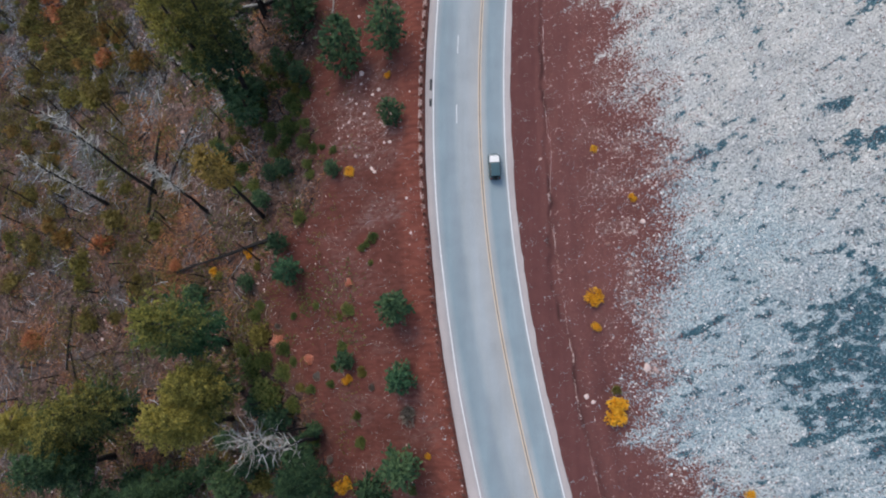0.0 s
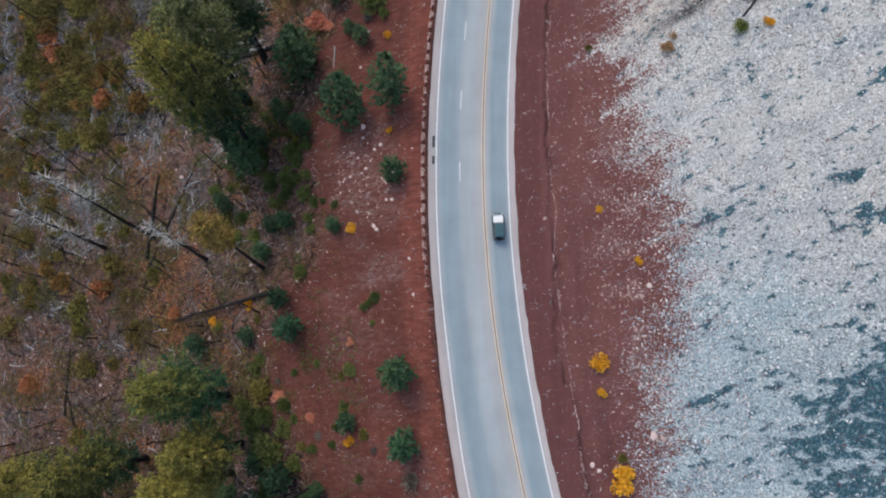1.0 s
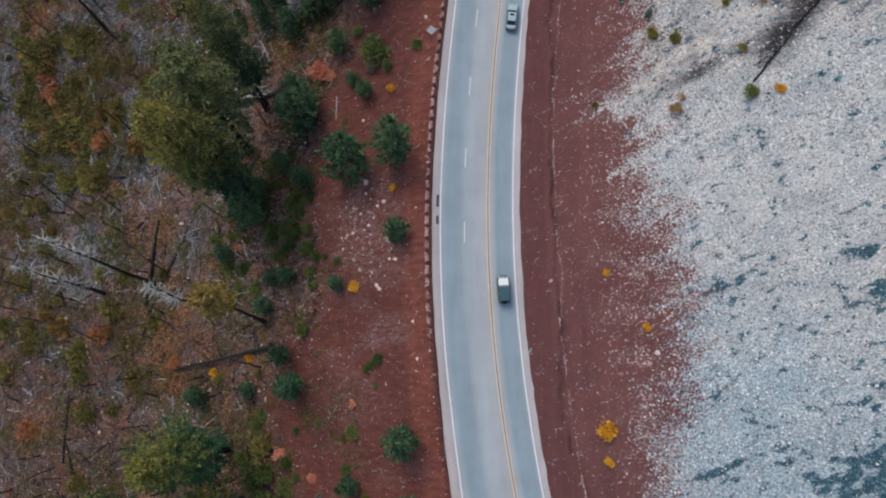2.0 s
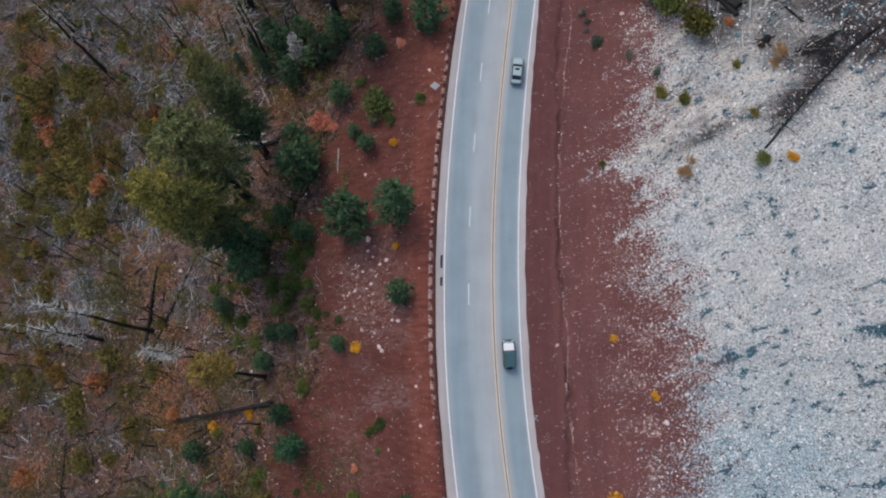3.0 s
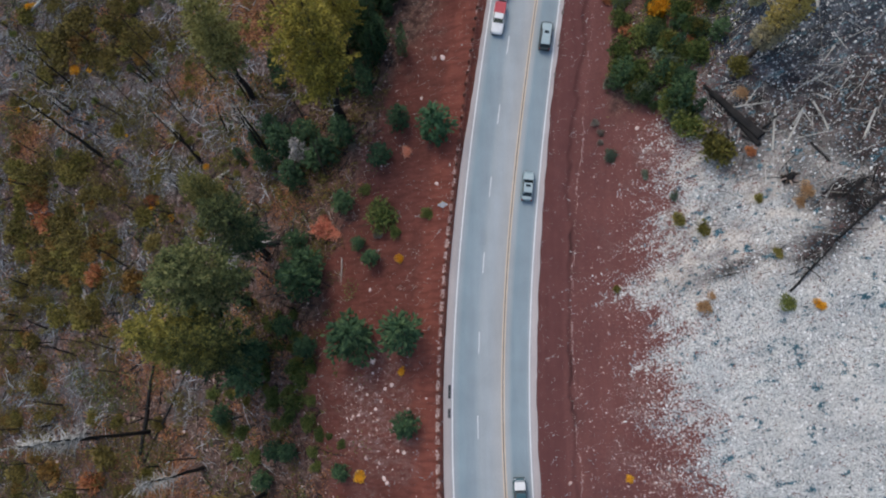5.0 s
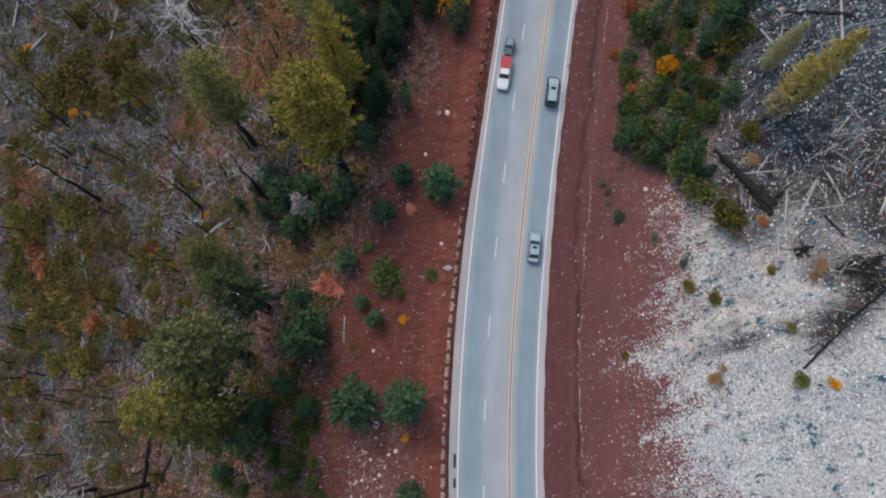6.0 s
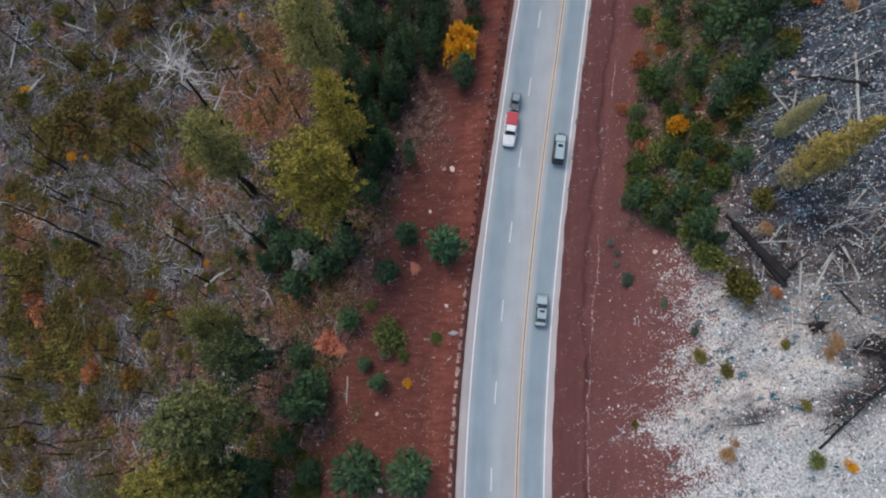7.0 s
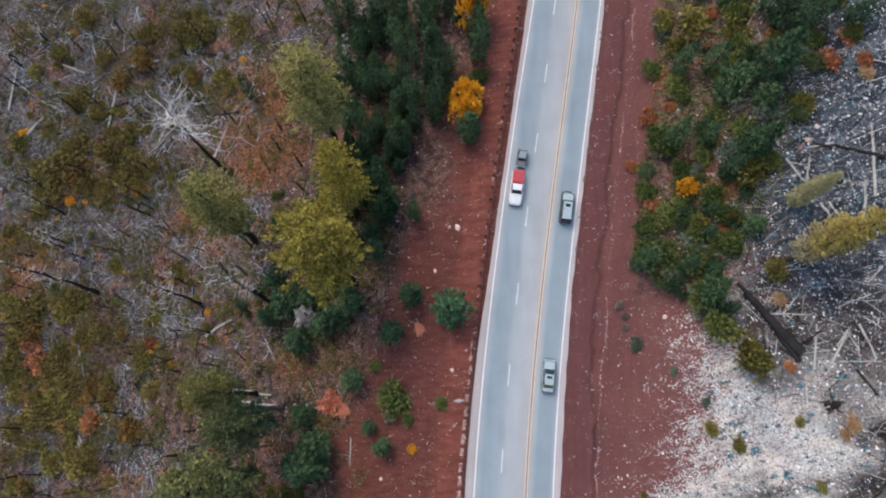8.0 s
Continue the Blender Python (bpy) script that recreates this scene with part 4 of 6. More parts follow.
# thin charred poles left standing all over the burnt wood
POLES = []
for k in range(4):
    rng = random.Random(70 + k)
    h = (5.0, 7.5, 10.0, 6.0)[k]
    pts = [(0, 0, -0.5)] + [(rng.uniform(-0.12, 0.12) + 0.03 * h * j / 4, rng.uniform(-0.12, 0.12), h * j / 4) for j in range(1, 5)]
    tv, tf = stem_mesh(pts, [0.17, 0.15, 0.125, 0.1, 0.06], 5)
    seg = []
    for j in range(7):
        z = h * rng.uniform(0.35, 0.97)
        an = rng.uniform(0, 6.28)
        base = Vector((0.03 * z, 0, z))
        seg.append((base, base + Vector((math.cos(an), math.sin(an), rng.uniform(0, 0.5))) * rng.uniform(0.4, 1.2), 0.04, 0.015))
    sv, sf = tubes(seg, 3)
    wood = (CHAR, CHAR, BARK, CHAR)[k]
    ob = thing("charred_pole", "thin charred pole of a dead tree standing in the burnt wood", "dead tree", "charred poles")
    part("stem", mesh_of("stem", tv, tf, wood), None, ob)
    part("broken_branch", mesh_of("broken_branch", sv, sf, wood), None, ob)
    POLES.append(ob)
put_pole = planter(POLES)


def pole(x, y, k, lean, turn, size):
    return put_pole(x, y, size, size, turn, which=k, sink=0.0, lean=(lean, 0.0))


# fallen trunks
def fallen(x0, y0, x1, y1, r, material, label, group):
    rng = random.Random(int(abs(x0 * 131 + y0 * 17)))
    a = Vector((x0, y0, float(ground_z(x0, y0)) + r * 0.7))
    b = Vector((x1, y1, float(ground_z(x1, y1)) + r * 0.5))
    pts, n = [a], 5
    for k in range(n):
        q = a.lerp(b, (k + 1) / n) + Vector((rng.uniform(-1, 1), rng.uniform(-1, 1), 0)) * r * 0.35
        q.z = max(q.z, float(ground_z(q.x, q.y)) + r * 0.3)
        pts.append(q)
    tv, tf = stem_mesh(pts, [r * (1 - 0.08 * k) for k in range(n + 1)], 8)
    ob = thing("fallen_log", label, "log", group, at=Matrix.Translation(a))
    me = mesh_of("stem", [Vector(v) - a for v in tv], tf, material)
    part("stem", me, None, ob)
    stubs, d = [], (b - a)
    for k in range(int(d.length * 1.2) + 2):
        c = a.lerp(b, rng.uniform(0.3, 1))
        e = c + Vector((rng.uniform(-1, 1), rng.uniform(-1, 1), rng.uniform(0, 0.6))).normalized() * rng.uniform(0.5, 1.6)
        stubs.append((c - a, e - a, 0.05, 0.015))
    sv, sf = tubes(stubs, 3)
    part("broken_branch", mesh_of("broken_branch", sv, sf, material), None, ob)
    return ob


def log_dark(x0, y0, x1, y1, r):
    return fallen(x0, y0, x1, y1, max(0.16, r * 0.8), CHAR, "charred fallen trunk lying on the slope", "charred logs")


def log_thin(x0, y0, x1, y1, r):
    return fallen(x0, y0, x1, y1, max(0.1, r * 0.65), GREY_WOOD, "bleached thin trunk lying on the burnt slope", "bleached logs")


def stump(x, y, r):
    """An upturned stump: a broken bole in a crown of crooked roots."""
    rng = random.Random(5)
    ob = thing("tree_stump", "dark upturned stump with crooked bleached roots", "stump", at=Matrix.Translation((x, y, float(ground_z(x, y)))))
    tv, tf = stem_mesh([(0, 0, -0.3), (0.05, 0.1, 0.6), (0.15, 0.3, 1.2)], [0.75, 0.5, 0.34], 9)
    part("bole", mesh_of("bole", tv, tf, CHAR), None, ob)
    for k in range(11):
        a = 6.283 * k / 11 + rng.uniform(-0.2, 0.2)
        pts, p = [], Vector((math.cos(a) * 0.3, math.sin(a) * 0.3, 0.35))
        for j in range(4):
            pts.append(p.copy())
            p = p + Vector((math.cos(a) * r * 0.22, math.sin(a) * r * 0.22, rng.uniform(-0.15, 0.3)))
            a += rng.uniform(-0.4, 0.4)
            p.z = max(p.z, float(ground_z(x + p.x, y + p.y)) - float(ground_z(x, y)) + 0.1)
        rv, rf = stem_mesh(pts, [0.16, 0.12, 0.08, 0.04], 5)
        part("root", mesh_of("root", rv, rf, BARK if k % 2 else DEAD_WOOD), None, ob)
    return ob


def log_pale(x0, y0, x1, y1, r):
    return fallen(x0, y0, x1, y1, max(0.12, r), GREY_WOOD, "bleached grey fallen trunk lying on the slope", "bleached logs")


# boulders
boulders = []
for k in range(4):
    rng = random.Random(90 + k)
    bm = bmesh.new()
    for j in range(22):
        d = Vector((rng.gauss(0, 1), rng.gauss(0, 1), rng.gauss(0, 1))).normalized()
        bm.verts.new((d.x * rng.uniform(0.75, 1.3), d.y * rng.uniform(0.6, 1.05), d.z * rng.uniform(0.45, 0.8)))
    got = bmesh.ops.convex_hull(bm, input=bm.verts)
    bmesh.ops.delete(bm, geom=[v for v in got["geom_interior"] if isinstance(v, bmesh.types.BMVert)], context="VERTS")
    bmesh.ops.bevel(bm, geom=list(bm.edges), offset=0.05, segments=1, affect="EDGES")
    me = bpy.data.meshes.new("boulder")
    bm.to_mesh(me), bm.free(), me.materials.append(PINK_STONE)
    ob = new("boulder", me)
    tagged(ob, "pale pinkish angular boulder lying on the slope", "boulder", "scattered boulders")
    boulders.append(ob)
put_rock = planter(boulders)


def rock(x, y, r):
    return put_rock(x, y, r * 0.62, r * 0.5, dice.uniform(0, 360), sink=-r * 0.1)


conifer(-40.6, 54.5, 37.0, 5.6)
conifer(-35.3, 53.4, 33.0, 5.0)
conifer(-37.6, 63.2, 35.0, 6.3, "grey")
conifer(-34.4, 71.5, 30.0, 4.3, "grey")
conifer(-37.7, 75.7, 29.5, 3.8, "yellowing")
conifer(-20.6, 94.0, 32.5, 6.4, "golden")
conifer(-19.9, 105.2, 30.0, 3.9, "golden")
conifer(-24.2, 118.4, 30.5, 5.5, "yellowing")
conifer(-39.9, 102.9, 29.5, 5.2, "yellowing")
conifer(-39.6, 9.4, 35.0, 5.7, "deep")
conifer(-36.4, 1.05, 30.0, 4.8)
conifer(-38.5, -4.2, 33.0, 5.2)
conifer(-59.9, -2.8, 31.5, 5.6)
conifer(-66.07, -5.8, 26.64, 5.6)
conifer(-67.64, -12.31, 29.35, 5.55, "dense")
conifer(-80.96, -6.32, 25.22, 5.27)
conifer(-47.87, -17.61, 28.59, 5.13, "dense")
conifer(-61.85, -20.13, 26.42, 5.55, "dense")
conifer(-19.02, -11.4, 27.39, 3.01, "dense")
fir(-35.6, 50.6, 3.9)
fir(-34.6, 54.6, 2.6)
fir(-27.5, 72.1, 2.5)
fir(-33.6, 103.8, 2.4)
fir(-25.6, 101.3, 2.6)
larch(39.36, 92.66, 19.99, 2.96)
recolour(tagged(larch(39.98, 99.87, 11.17, 1.77), "small larch with pale grey-green needles"), "crown", PALE_LARCH)
larch_top(-32.5, 31.2, 28.5, 2.7)
snag(-59.01, 40.36, 34.33)
snag(-70.72, 38.93, 26.05)
snag(-45.72, 34.48, 24.14)
snag(-50.26, 60.7, 15.58)
snag(-34.47, 70.51, 11.62)
snag(-74.08, 95.32, 26.86)
snag(-54.48, 96.13, 12.1)
snag(-40.31, 101.88, 13.55)
snag(-37.15, 92.34, 18.97)
snag(-50.87, 92.06, 21.61)
snag(-35.72, 91.3, 20.82)
snag(-82.2, 111.01, 15.77)
snag(-92.65, 141.15, 6.83)
snag(-48.39, 86.51, 13.57)
snag(-54.1, 64.82, 12.41)
snag(-79.89, 131.21, 13.01)
snag(-91.16, 62.9, 7.8)
snag(-21.8, 132.14, 11.76)
snag(-19.31, 139.38, 13.12)
snag(-93.67, 142.57, 6.3)
snag(-80.84, 104.77, 14.19)
snag(-87.3, 146.26, 5.27)
snag(-80.77, 145.07, 4.42)
snag(-81.4, 103.89, 10.31)
snag(-20.9, 92.4, 13.0)
snag_burst(-48.2, 118.0, 24.0, 1.15)
recolour(snag_burst(-21.9, -5.0, 33.0, 0.62), "bare_crown", GREY_WOOD)
put_snag(-20.7, -6.6, 1.1, 1.2, 200, which=4)
fir(-8.55, 55.85, 3.82)
fir(-16.24, 55.73, 4.53)
fir(-25.75, 64.75, 4.06)
fir(-8.57, 42.73, 2.41)
fir(-7.5, 12.36, 3.03)
recolour(fir(-6.65, 2.38, 2.74), "crown", TEAL_FIR)
recolour(fir(-25.73, 20.06, 2.87), "crown", TEAL_FIR)
fir(-28.09, 25.35, 2.25)
fir(-6.06, -10.33, 3.44)
fir(-10.95, -13.84, 3.23)
fir(-18.16, 35.76, 1.69)
fir(-15.45, 5.55, 1.95)
fir(-32.34, 33.82, 2.03)
fir(-34.99, 19.66, 1.83)
fir(-41.25, 44.15, 2.15)
fir(-30.69, 38.08, 2.02)
fir(-27.74, 38.46, 1.79)
fir(-19.41, -15.14, 2.54)
fir(-46.54, 18.13, 2.36)
fir(-27.05, -3.91, 3.05)
fir(-23.41, -9.03, 3.16)
fir(-29.5, -9.9, 2.72)
fir(-25.41, -14.21, 2.83)
fir(-34.48, -12.17, 2.41)
fir(-38.88, -7.99, 2.26)
fir(-32.57, -1.48, 2.57)
fir(-43.52, 4.54, 2.31)
fir(-39.36, -14.93, 3.08)
fir(-47.63, -0.04, 1.93)
fir(-39.03, 53.94, 3.22)
fir(-29.31, 58.41, 2.06)
recolour(fir(-4.69, 87.51, 3.45), "crown", TEAL_FIR)
fir(-9.99, 90.43, 2.36)
fir(-13.01, 84.56, 2.27)
fir(-14.52, 68.04, 1.75)
fir(-19.23, 77.98, 2.31)
fir(-31.65, 90.35, 3.75)
fir(-22.89, 87.88, 2.99)
fir(-28.98, 84.41, 3.06)
fir(-25.13, 68.26, 3.29)
fir(-25.09, 54.41, 2.27)
fir(-16.43, 70.66, 1.4)
fir(-35.53, 88.58, 2.13)
fir(-20.26, 89.36, 2.57)
fir(-16.31, 97.46, 2.37)
fir(-19.67, 99.42, 2.02)
fir(-22.61, 143.09, 2.09)
fir(-20.14, 136.09, 2.04)
fir(-17.59, 140.41, 2.03)
fir(-14.98, 141.87, 2.02)
fir(-13.78, 135.29, 2.18)
fir(-11.8, 137.52, 1.97)
fir(-9.3, 138.88, 2.15)
fir(-7.76, 132.41, 2.3)
fir(-10.18, 130.51, 1.93)
fir(-12.11, 127.84, 1.93)
fir(-14.58, 125.82, 1.95)
fir(-17.3, 130.37, 1.79)
fir(-19.32, 127.63, 1.8)
fir(-21.33, 124.33, 1.8)
fir(-9.59, 123.53, 1.89)
fir(-11.02, 121.79, 1.9)
fir(-13.44, 120.04, 1.72)
fir(-15.89, 117.79, 1.73)
fir(-17.88, 116.47, 1.74)
fir(-18.76, 112.7, 1.93)
fir(-14.25, 113.33, 1.89)
fir(-11.62, 116.9, 1.51)
fir(-16.59, 108.74, 2.07)
fir(-14.94, 103.56, 2.21)
fir(-9.77, 103.35, 1.8)
fir(-1.32, 114.96, 2.84)
fir(0.13, 128.63, 2.56)
fir(-0.28, 132.95, 2.41)
fir(-26.11, 145.33, 2.12)
fir(-6.84, 138.22, 1.94)
fir(-5.83, 128.34, 1.88)
fir(-24.79, 140.43, 1.68)
fir(-42.45, 131.39, 1.75)
fir(35.42, 118.54, 3.23)
fir(38.94, 119.06, 3.13)
fir(37.1, 109.85, 2.02)
fir(43.58, 124.44, 2.73)
fir(38.61, 114.72, 2.18)
fir(36.08, 97.6, 1.67)
fir(41.33, 126.5, 2.2)
fir(-52.86, -15.37, 3.93)
fir(-46.68, -15.48, 3.19)
fir(-36.81, -16.68, 3.24)
fir(-60.06, -16.38, 3.37)
fir(-32.6, -8.67, 2.58)
fir(-22.68, -13.54, 2.23)
fir(-48.93, 10.39, 2.8)
fir(-53.19, -19.2, 3.3)
fir(-42.08, -12.14, 2.5)
fir(-73.79, -16.39, 3.49)
fir(-20.56, -5.37, 1.65)
fir(-34.74, 95.01, 2.32)
fir(-27.24, 91.2, 2.83)
fir(-24.74, 86.34, 2.57)
fir(-20.7, 91.81, 1.96)
fir(-38.43, 93.71, 1.5)
fir(-41.35, 90.9, 1.29)
green(0.56, 125.64, 2)
green(-1.23, 124.12, 1.83)
green(30.48, 121.39, 2.39)
green(27.95, 112.24, 3.03)
green(25.79, 108.52, 1.87)
green(25.53, 105.38, 2.03)
green(25.03, 99.65, 2.49)
green(27.92, 100.81, 2.45)
green(26.67, 95.5, 2.75)
green(30.73, 98.38, 2.69)
green(30.95, 93.27, 2.65)
green(34.13, 95.41, 2.14)
green(30.29, 89.01, 2.78)
green(32.16, 84.88, 2.71)
green(27.82, 125.66, 1.95)
green(27.86, 92.54, 2.07)
green(29.89, 102.16, 2.1)
green(32.04, 90.44, 2)
green(24.19, 95.62, 1.49)
green(30.08, 108.22, 1.98)
green(41.4, 120.32, 2)
green(36.49, 121.98, 2.28)
green(36.23, 111.96, 1.74)
green(33.82, 115.04, 1.96)
green(34.96, 120.96, 1.97)
green(44.56, 122.1, 1.65)
green(38.34, 122.92, 1.93)
green(-38.75, 52.39, 1.25)
green(-34.27, 52.08, 1.21)
green(-32.78, 49.82, 0.69)
green(-28.25, 60.31, 1.13)
green(-41.58, 55.03, 0.71)
green(-33.98, 54.69, 1.21)
green(-29.16, 47.33, 1.22)
green(-32.64, 58.42, 1.25)
green(-26.97, 52.65, 0.98)
green(-26.88, 57.08, 0.61)
green(-26.15, 46.74, 0.78)
green(-40.32, 46.91, 0.81)
green(-27.99, 48.24, 0.96)
green(-30.18, 55.3, 0.95)
green(-27.84, 56.81, 1.24)
green(-39.62, 59.6, 1.29)
green(-40.88, 47.3, 0.86)
green(-33.2, 51.21, 1.01)
green(-33.87, 60.01, 0.92)
green(-31.69, 55.61, 1.09)
green(-44.98, 59.64, 1.33)
green(-39.04, 53.77, 0.73)
green(-38.81, 49.15, 0.81)
green(-35.13, 49.16, 1.26)
green(-41.07, 51.38, 1.09)
green(-37.87, 48.44, 0.66)
green(-31.27, 60.45, 0.8)
green(-28.11, 52.52, 0.8)
green(-30.3, 59.66, 0.99)
green(-35.56, 52.97, 0.92)
green(-24.29, 51.53, 1.49)
green(-26.48, 49.48, 1.81)
green(-27.44, 45.52, 2)
green(-24.44, 42.72, 1.77)
green(-31.13, 45.57, 1.64)
green(-22.21, 40.8, 0.97)
green(-24.51, 29.39, 1.64)
green(-10.96, 23.93, 1.06)
green(-12.88, 22.75, 0.81)
green(-11.41, 20.08, 0.62)
green(-14.93, 13.38, 1.34)
green(-16.06, 7.61, 1.08)
green(-18.06, 1.72, 0.91)
green(-12.52, -7.19, 1.13)
green(-13.33, -3.01, 0.79)
green(-21.75, 0.86, 1.12)
green(-34.46, 4.81, 2.81)
green(-29.38, -0.04, 3.29)
green(-31.89, 0.91, 2.95)
green(-33.64, 13.61, 1.41)
green(-27.3, 3.68, 1.92)
green(-25.31, 12.95, 0.86)
green(-38.46, 37.81, 1.48)
green(-23.21, 38.52, 1.17)
green(-34.46, 36.91, 1.65)
green(-44.22, 47.65, 1.53)
green(-25.17, 5.5, 0.95)
green(-30.73, -5.72, 2.54)
green(-20.91, 14.42, 0.75)
green(-4.43, -13.54, 0.82)
green(-36.01, 7.84, 1.83)
green(-30.9, 5.68, 1.97)
green(-24.98, -1.87, 1.7)
green(-21.15, -7.19, 1.29)
green(-27.41, 7.44, 1.54)
green(-32.47, 15.48, 1.2)
green(-30.39, 42.27, 1.42)
green(-28.63, 42.91, 1.21)
green(-24.1, 46.34, 1.19)
green(-22.58, 36.39, 1.16)
green(-37.29, 40.75, 1.47)
green(-41.25, 41.55, 1.5)
green(-20.58, 40.93, 0.77)
green(-11.93, 23.24, 0.71)
green(-12.5, 74.83, 2.94)
green(-15.75, 79.89, 1.33)
green(-5.51, 74.16, 1.16)
green(40.63, 58.68, 1.25)
green(-10.59, 72.15, 1.28)
green(-27.18, 50.88, 1.91)
green(-31.67, 47.52, 1.37)
green(-28.03, 43.91, 1.33)
green(-22.55, 41.77, 0.92)
green(-18.39, 39.79, 0.8)
olive(33.38, 130.82, 3.58)
olive(30.82, 128.58, 2.09)
olive(37.74, 129.48, 2.46)
olive(33.22, 111.29, 1.78)
olive(37.08, 105.5, 2.9)
olive(34.42, 80.77, 3.2)
olive(38.14, 91.66, 2.19)
olive(30.35, 71.1, 1.26)
olive(32.75, 69.51, 1.23)
olive(38.77, 72.53, 0.91)
olive(29.84, 133.4, 2.32)
olive(-33.26, 48.37, 0.85)
olive(-37.95, 51.67, 1.1)
olive(-27.38, 55.14, 1.21)
olive(-37.18, 46.13, 1.13)
olive(-28.41, 54.73, 0.96)
olive(-39.17, 47.54, 0.93)
olive(-26.63, 53.56, 0.98)
olive(-26.64, 56.35, 0.98)
olive(-39.23, 55.72, 1.07)
olive(-31.24, 57.67, 0.77)
olive(-32.84, 56.55, 0.61)
olive(-37.14, 57.76, 1.27)
olive(-32.07, 9.54, 2.57)
olive(24.78, 0.59, 0.88)
olive(-31.43, -14.83, 2.56)
olive(-33.35, 22.53, 1.01)
olive(-16.66, 12.24, 0.81)
olive(-12.59, 3.35, 1.05)
olive(-42.29, 21.51, 1.27)
olive(22.47, 62.09, 0.76)
olive(40.14, 64.98, 0.83)
green(-17.42, 4.38, 0.90)
olive(-23.50, 1.18, 1.00)
sage(22.63, 82.57, 1.37)
sage(26.75, 78.72, 0.86)
sage(30.03, 74.68, 0.83)
sage(-14.39, 117.98, 1.72)
ob = tagged(recolour(fir(-27.81, 88.2, 2.1), "crown", PALE_TWIG), "dry bleached young fir among green ones")
ob.scale.z *= 1.7
grey(-18.4, 88.21, 0.91)
grey(21.46, 85.07, 0.66)
grey(-18.86, 99.98, 0.94)
grey(21.54, 86.7, 0.74)
grey(20.89, 88.38, 0.83)
grey(-5.28, -2.83, 1.81)
grey(-20.72, 3.1, 0.83)
grey(-10.99, 1.22, 0.69)
grey(-28.8, 11.53, 0.78)
grey(-18.04, -10.13, 0.73)
grey(-13.51, 72.16, 1.11)
rust(29.38, 118.3, 1.37)
rust(26.47, 117.29, 1.74)
rust(45.6, 118.16, 1.76)
rust(48.05, 116.67, 1.56)
rust(38.47, 79.01, 0.85)
rust(47.2, 120.51, 1.45)
rust(23.74, 109.95, 1.21)
rust(32.6, 103.36, 1.44)
rust(-88.25, 11.67, 2.18)
rust(-52.59, 24.66, 1.55)
goldtree(-0.44, 136.87, 2.81)
goldtree(-1.63, 120.17, 2.62)
goldtree(29.86, 104.83, 1.2)
gold(33.56, 111.86, 0.82)
gold(-3.95, 122.69, 1.29)
gold(-9.67, 67.85, 0.74)
gold(-91.39, 127.23, 1.16)
gold(-79.11, 149.97, 1.39)
gold(-80.71, 113.27, 1.14)
gold(-81.79, 147.84, 0.93)
gold(24.74, -2.17, 1.97)
gold(22.15, 13.66, 1.39)
gold(22.23, 9.67, 0.81)
gold(27.85, 28.13, 0.66)
gold(22.8, 36.05, 0.6)
gold(41.07, -12.85, 0.75)
gold(-15.02, 2.37, 0.89)
gold(-15.14, 35.26, 0.92)
gold(-9.08, 50.58, 0.73)
gold(-15.41, -13.76, 1.51)
gold(-2.1, -8.5, 0.49)
gold(-35.39, 25.56, 0.93)
gold(-43.3, 22.46, 1.07)
gold(-21.79, -13.56, 0.74)
gold(43.56, 58.02, 0.86)
gold(-35.43, 24.84, 0.88)
tan(48.1, 114.73, 1.41)
tan(38.25, 87.49, 1.3)
tan(42.53, 71.05, 1.07)
tan(32.58, 58.92, 1.33)
tan(43.06, 72.27, 1.33)
tan(33.38, 60.31, 0.78)
salmon(-22.78, 73.99, 2.52)
salmon(-8.76, 85.23, 1.12)
salmon(-20.73, 73.2, 1.16)
salmon(-22.14, 5.84, 1.03)
salmon(-15.05, 17.41, 0.81)
salmon(-28.43, 9.2, 1.27)
scrub(-78.44, 132.31, 4.53)
scrub(-80.87, 119.69, 5.82)
scrub(-86.94, 116.67, 5.07)
scrub(-70.3, 118.32, 5.34)
scrub(-66.84, 128.85, 3.16)
scrub(-56.56, 137.43, 4.05)
scrub(-57.89, 148.53, 5.65)
scrub(-66.16, 146.33, 2.52)
scrub(-78.83, 150.25, 2.31)
scrub(-88.74, 90.24, 5.76)
scrub(-79.52, 92.32, 4.85)
scrub(-82.19, 81.61, 5.47)
scrub(-68.99, 86.93, 3.06)
scrub(-63.04, 86.85, 3.25)
scrub(-59.84, 91.58, 3.03)
scrub(-62.93, 81.6, 2.38)
scrub(-76.84, 75.28, 5.61)
scrub(-84.41, 73.14, 4.6)
scrub(-71.62, 77.39, 3.89)
scrub(-75.24, 64.92, 4.72)
scrub(-87.1, 66.73, 3.08)
scrub(-64.3, 69.13, 2.78)
scrub(-59.94, 76.37, 2.34)
scrub(-71.18, 125.43, 3.83)
scrub(-84.62, 126.06, 2.97)
scrub(-91.49, 146.8, 3.01)
scrub(-71.09, 137.26, 2.29)
scrub(-49.54, 137.09, 2.46)
scrub(-46.98, 134.49, 1.78)
scrub(-75.04, 142.15, 1.84)
scrub(-62.68, 117.4, 3.12)
scrub(-92.07, 125.28, 2.3)
scrub(-93.1, 105.95, 3.4)
scrub(-86.86, 103.58, 3.38)
scrub(-56.78, 98.47, 2.17)
scrub(-70.27, 100.06, 1.78)
scrub(-58.04, 81.55, 1.5)
scrub(-56.17, 148.24, 2.97)
scrub(-46.36, 147.08, 2.69)
scrub(-48.71, 77.35, 1.64)
scrub(-91.41, 81.7, 4.01)
scrub(-88.7, 58.31, 3.94)
scrub(-67.2, 60.92, 2.98)
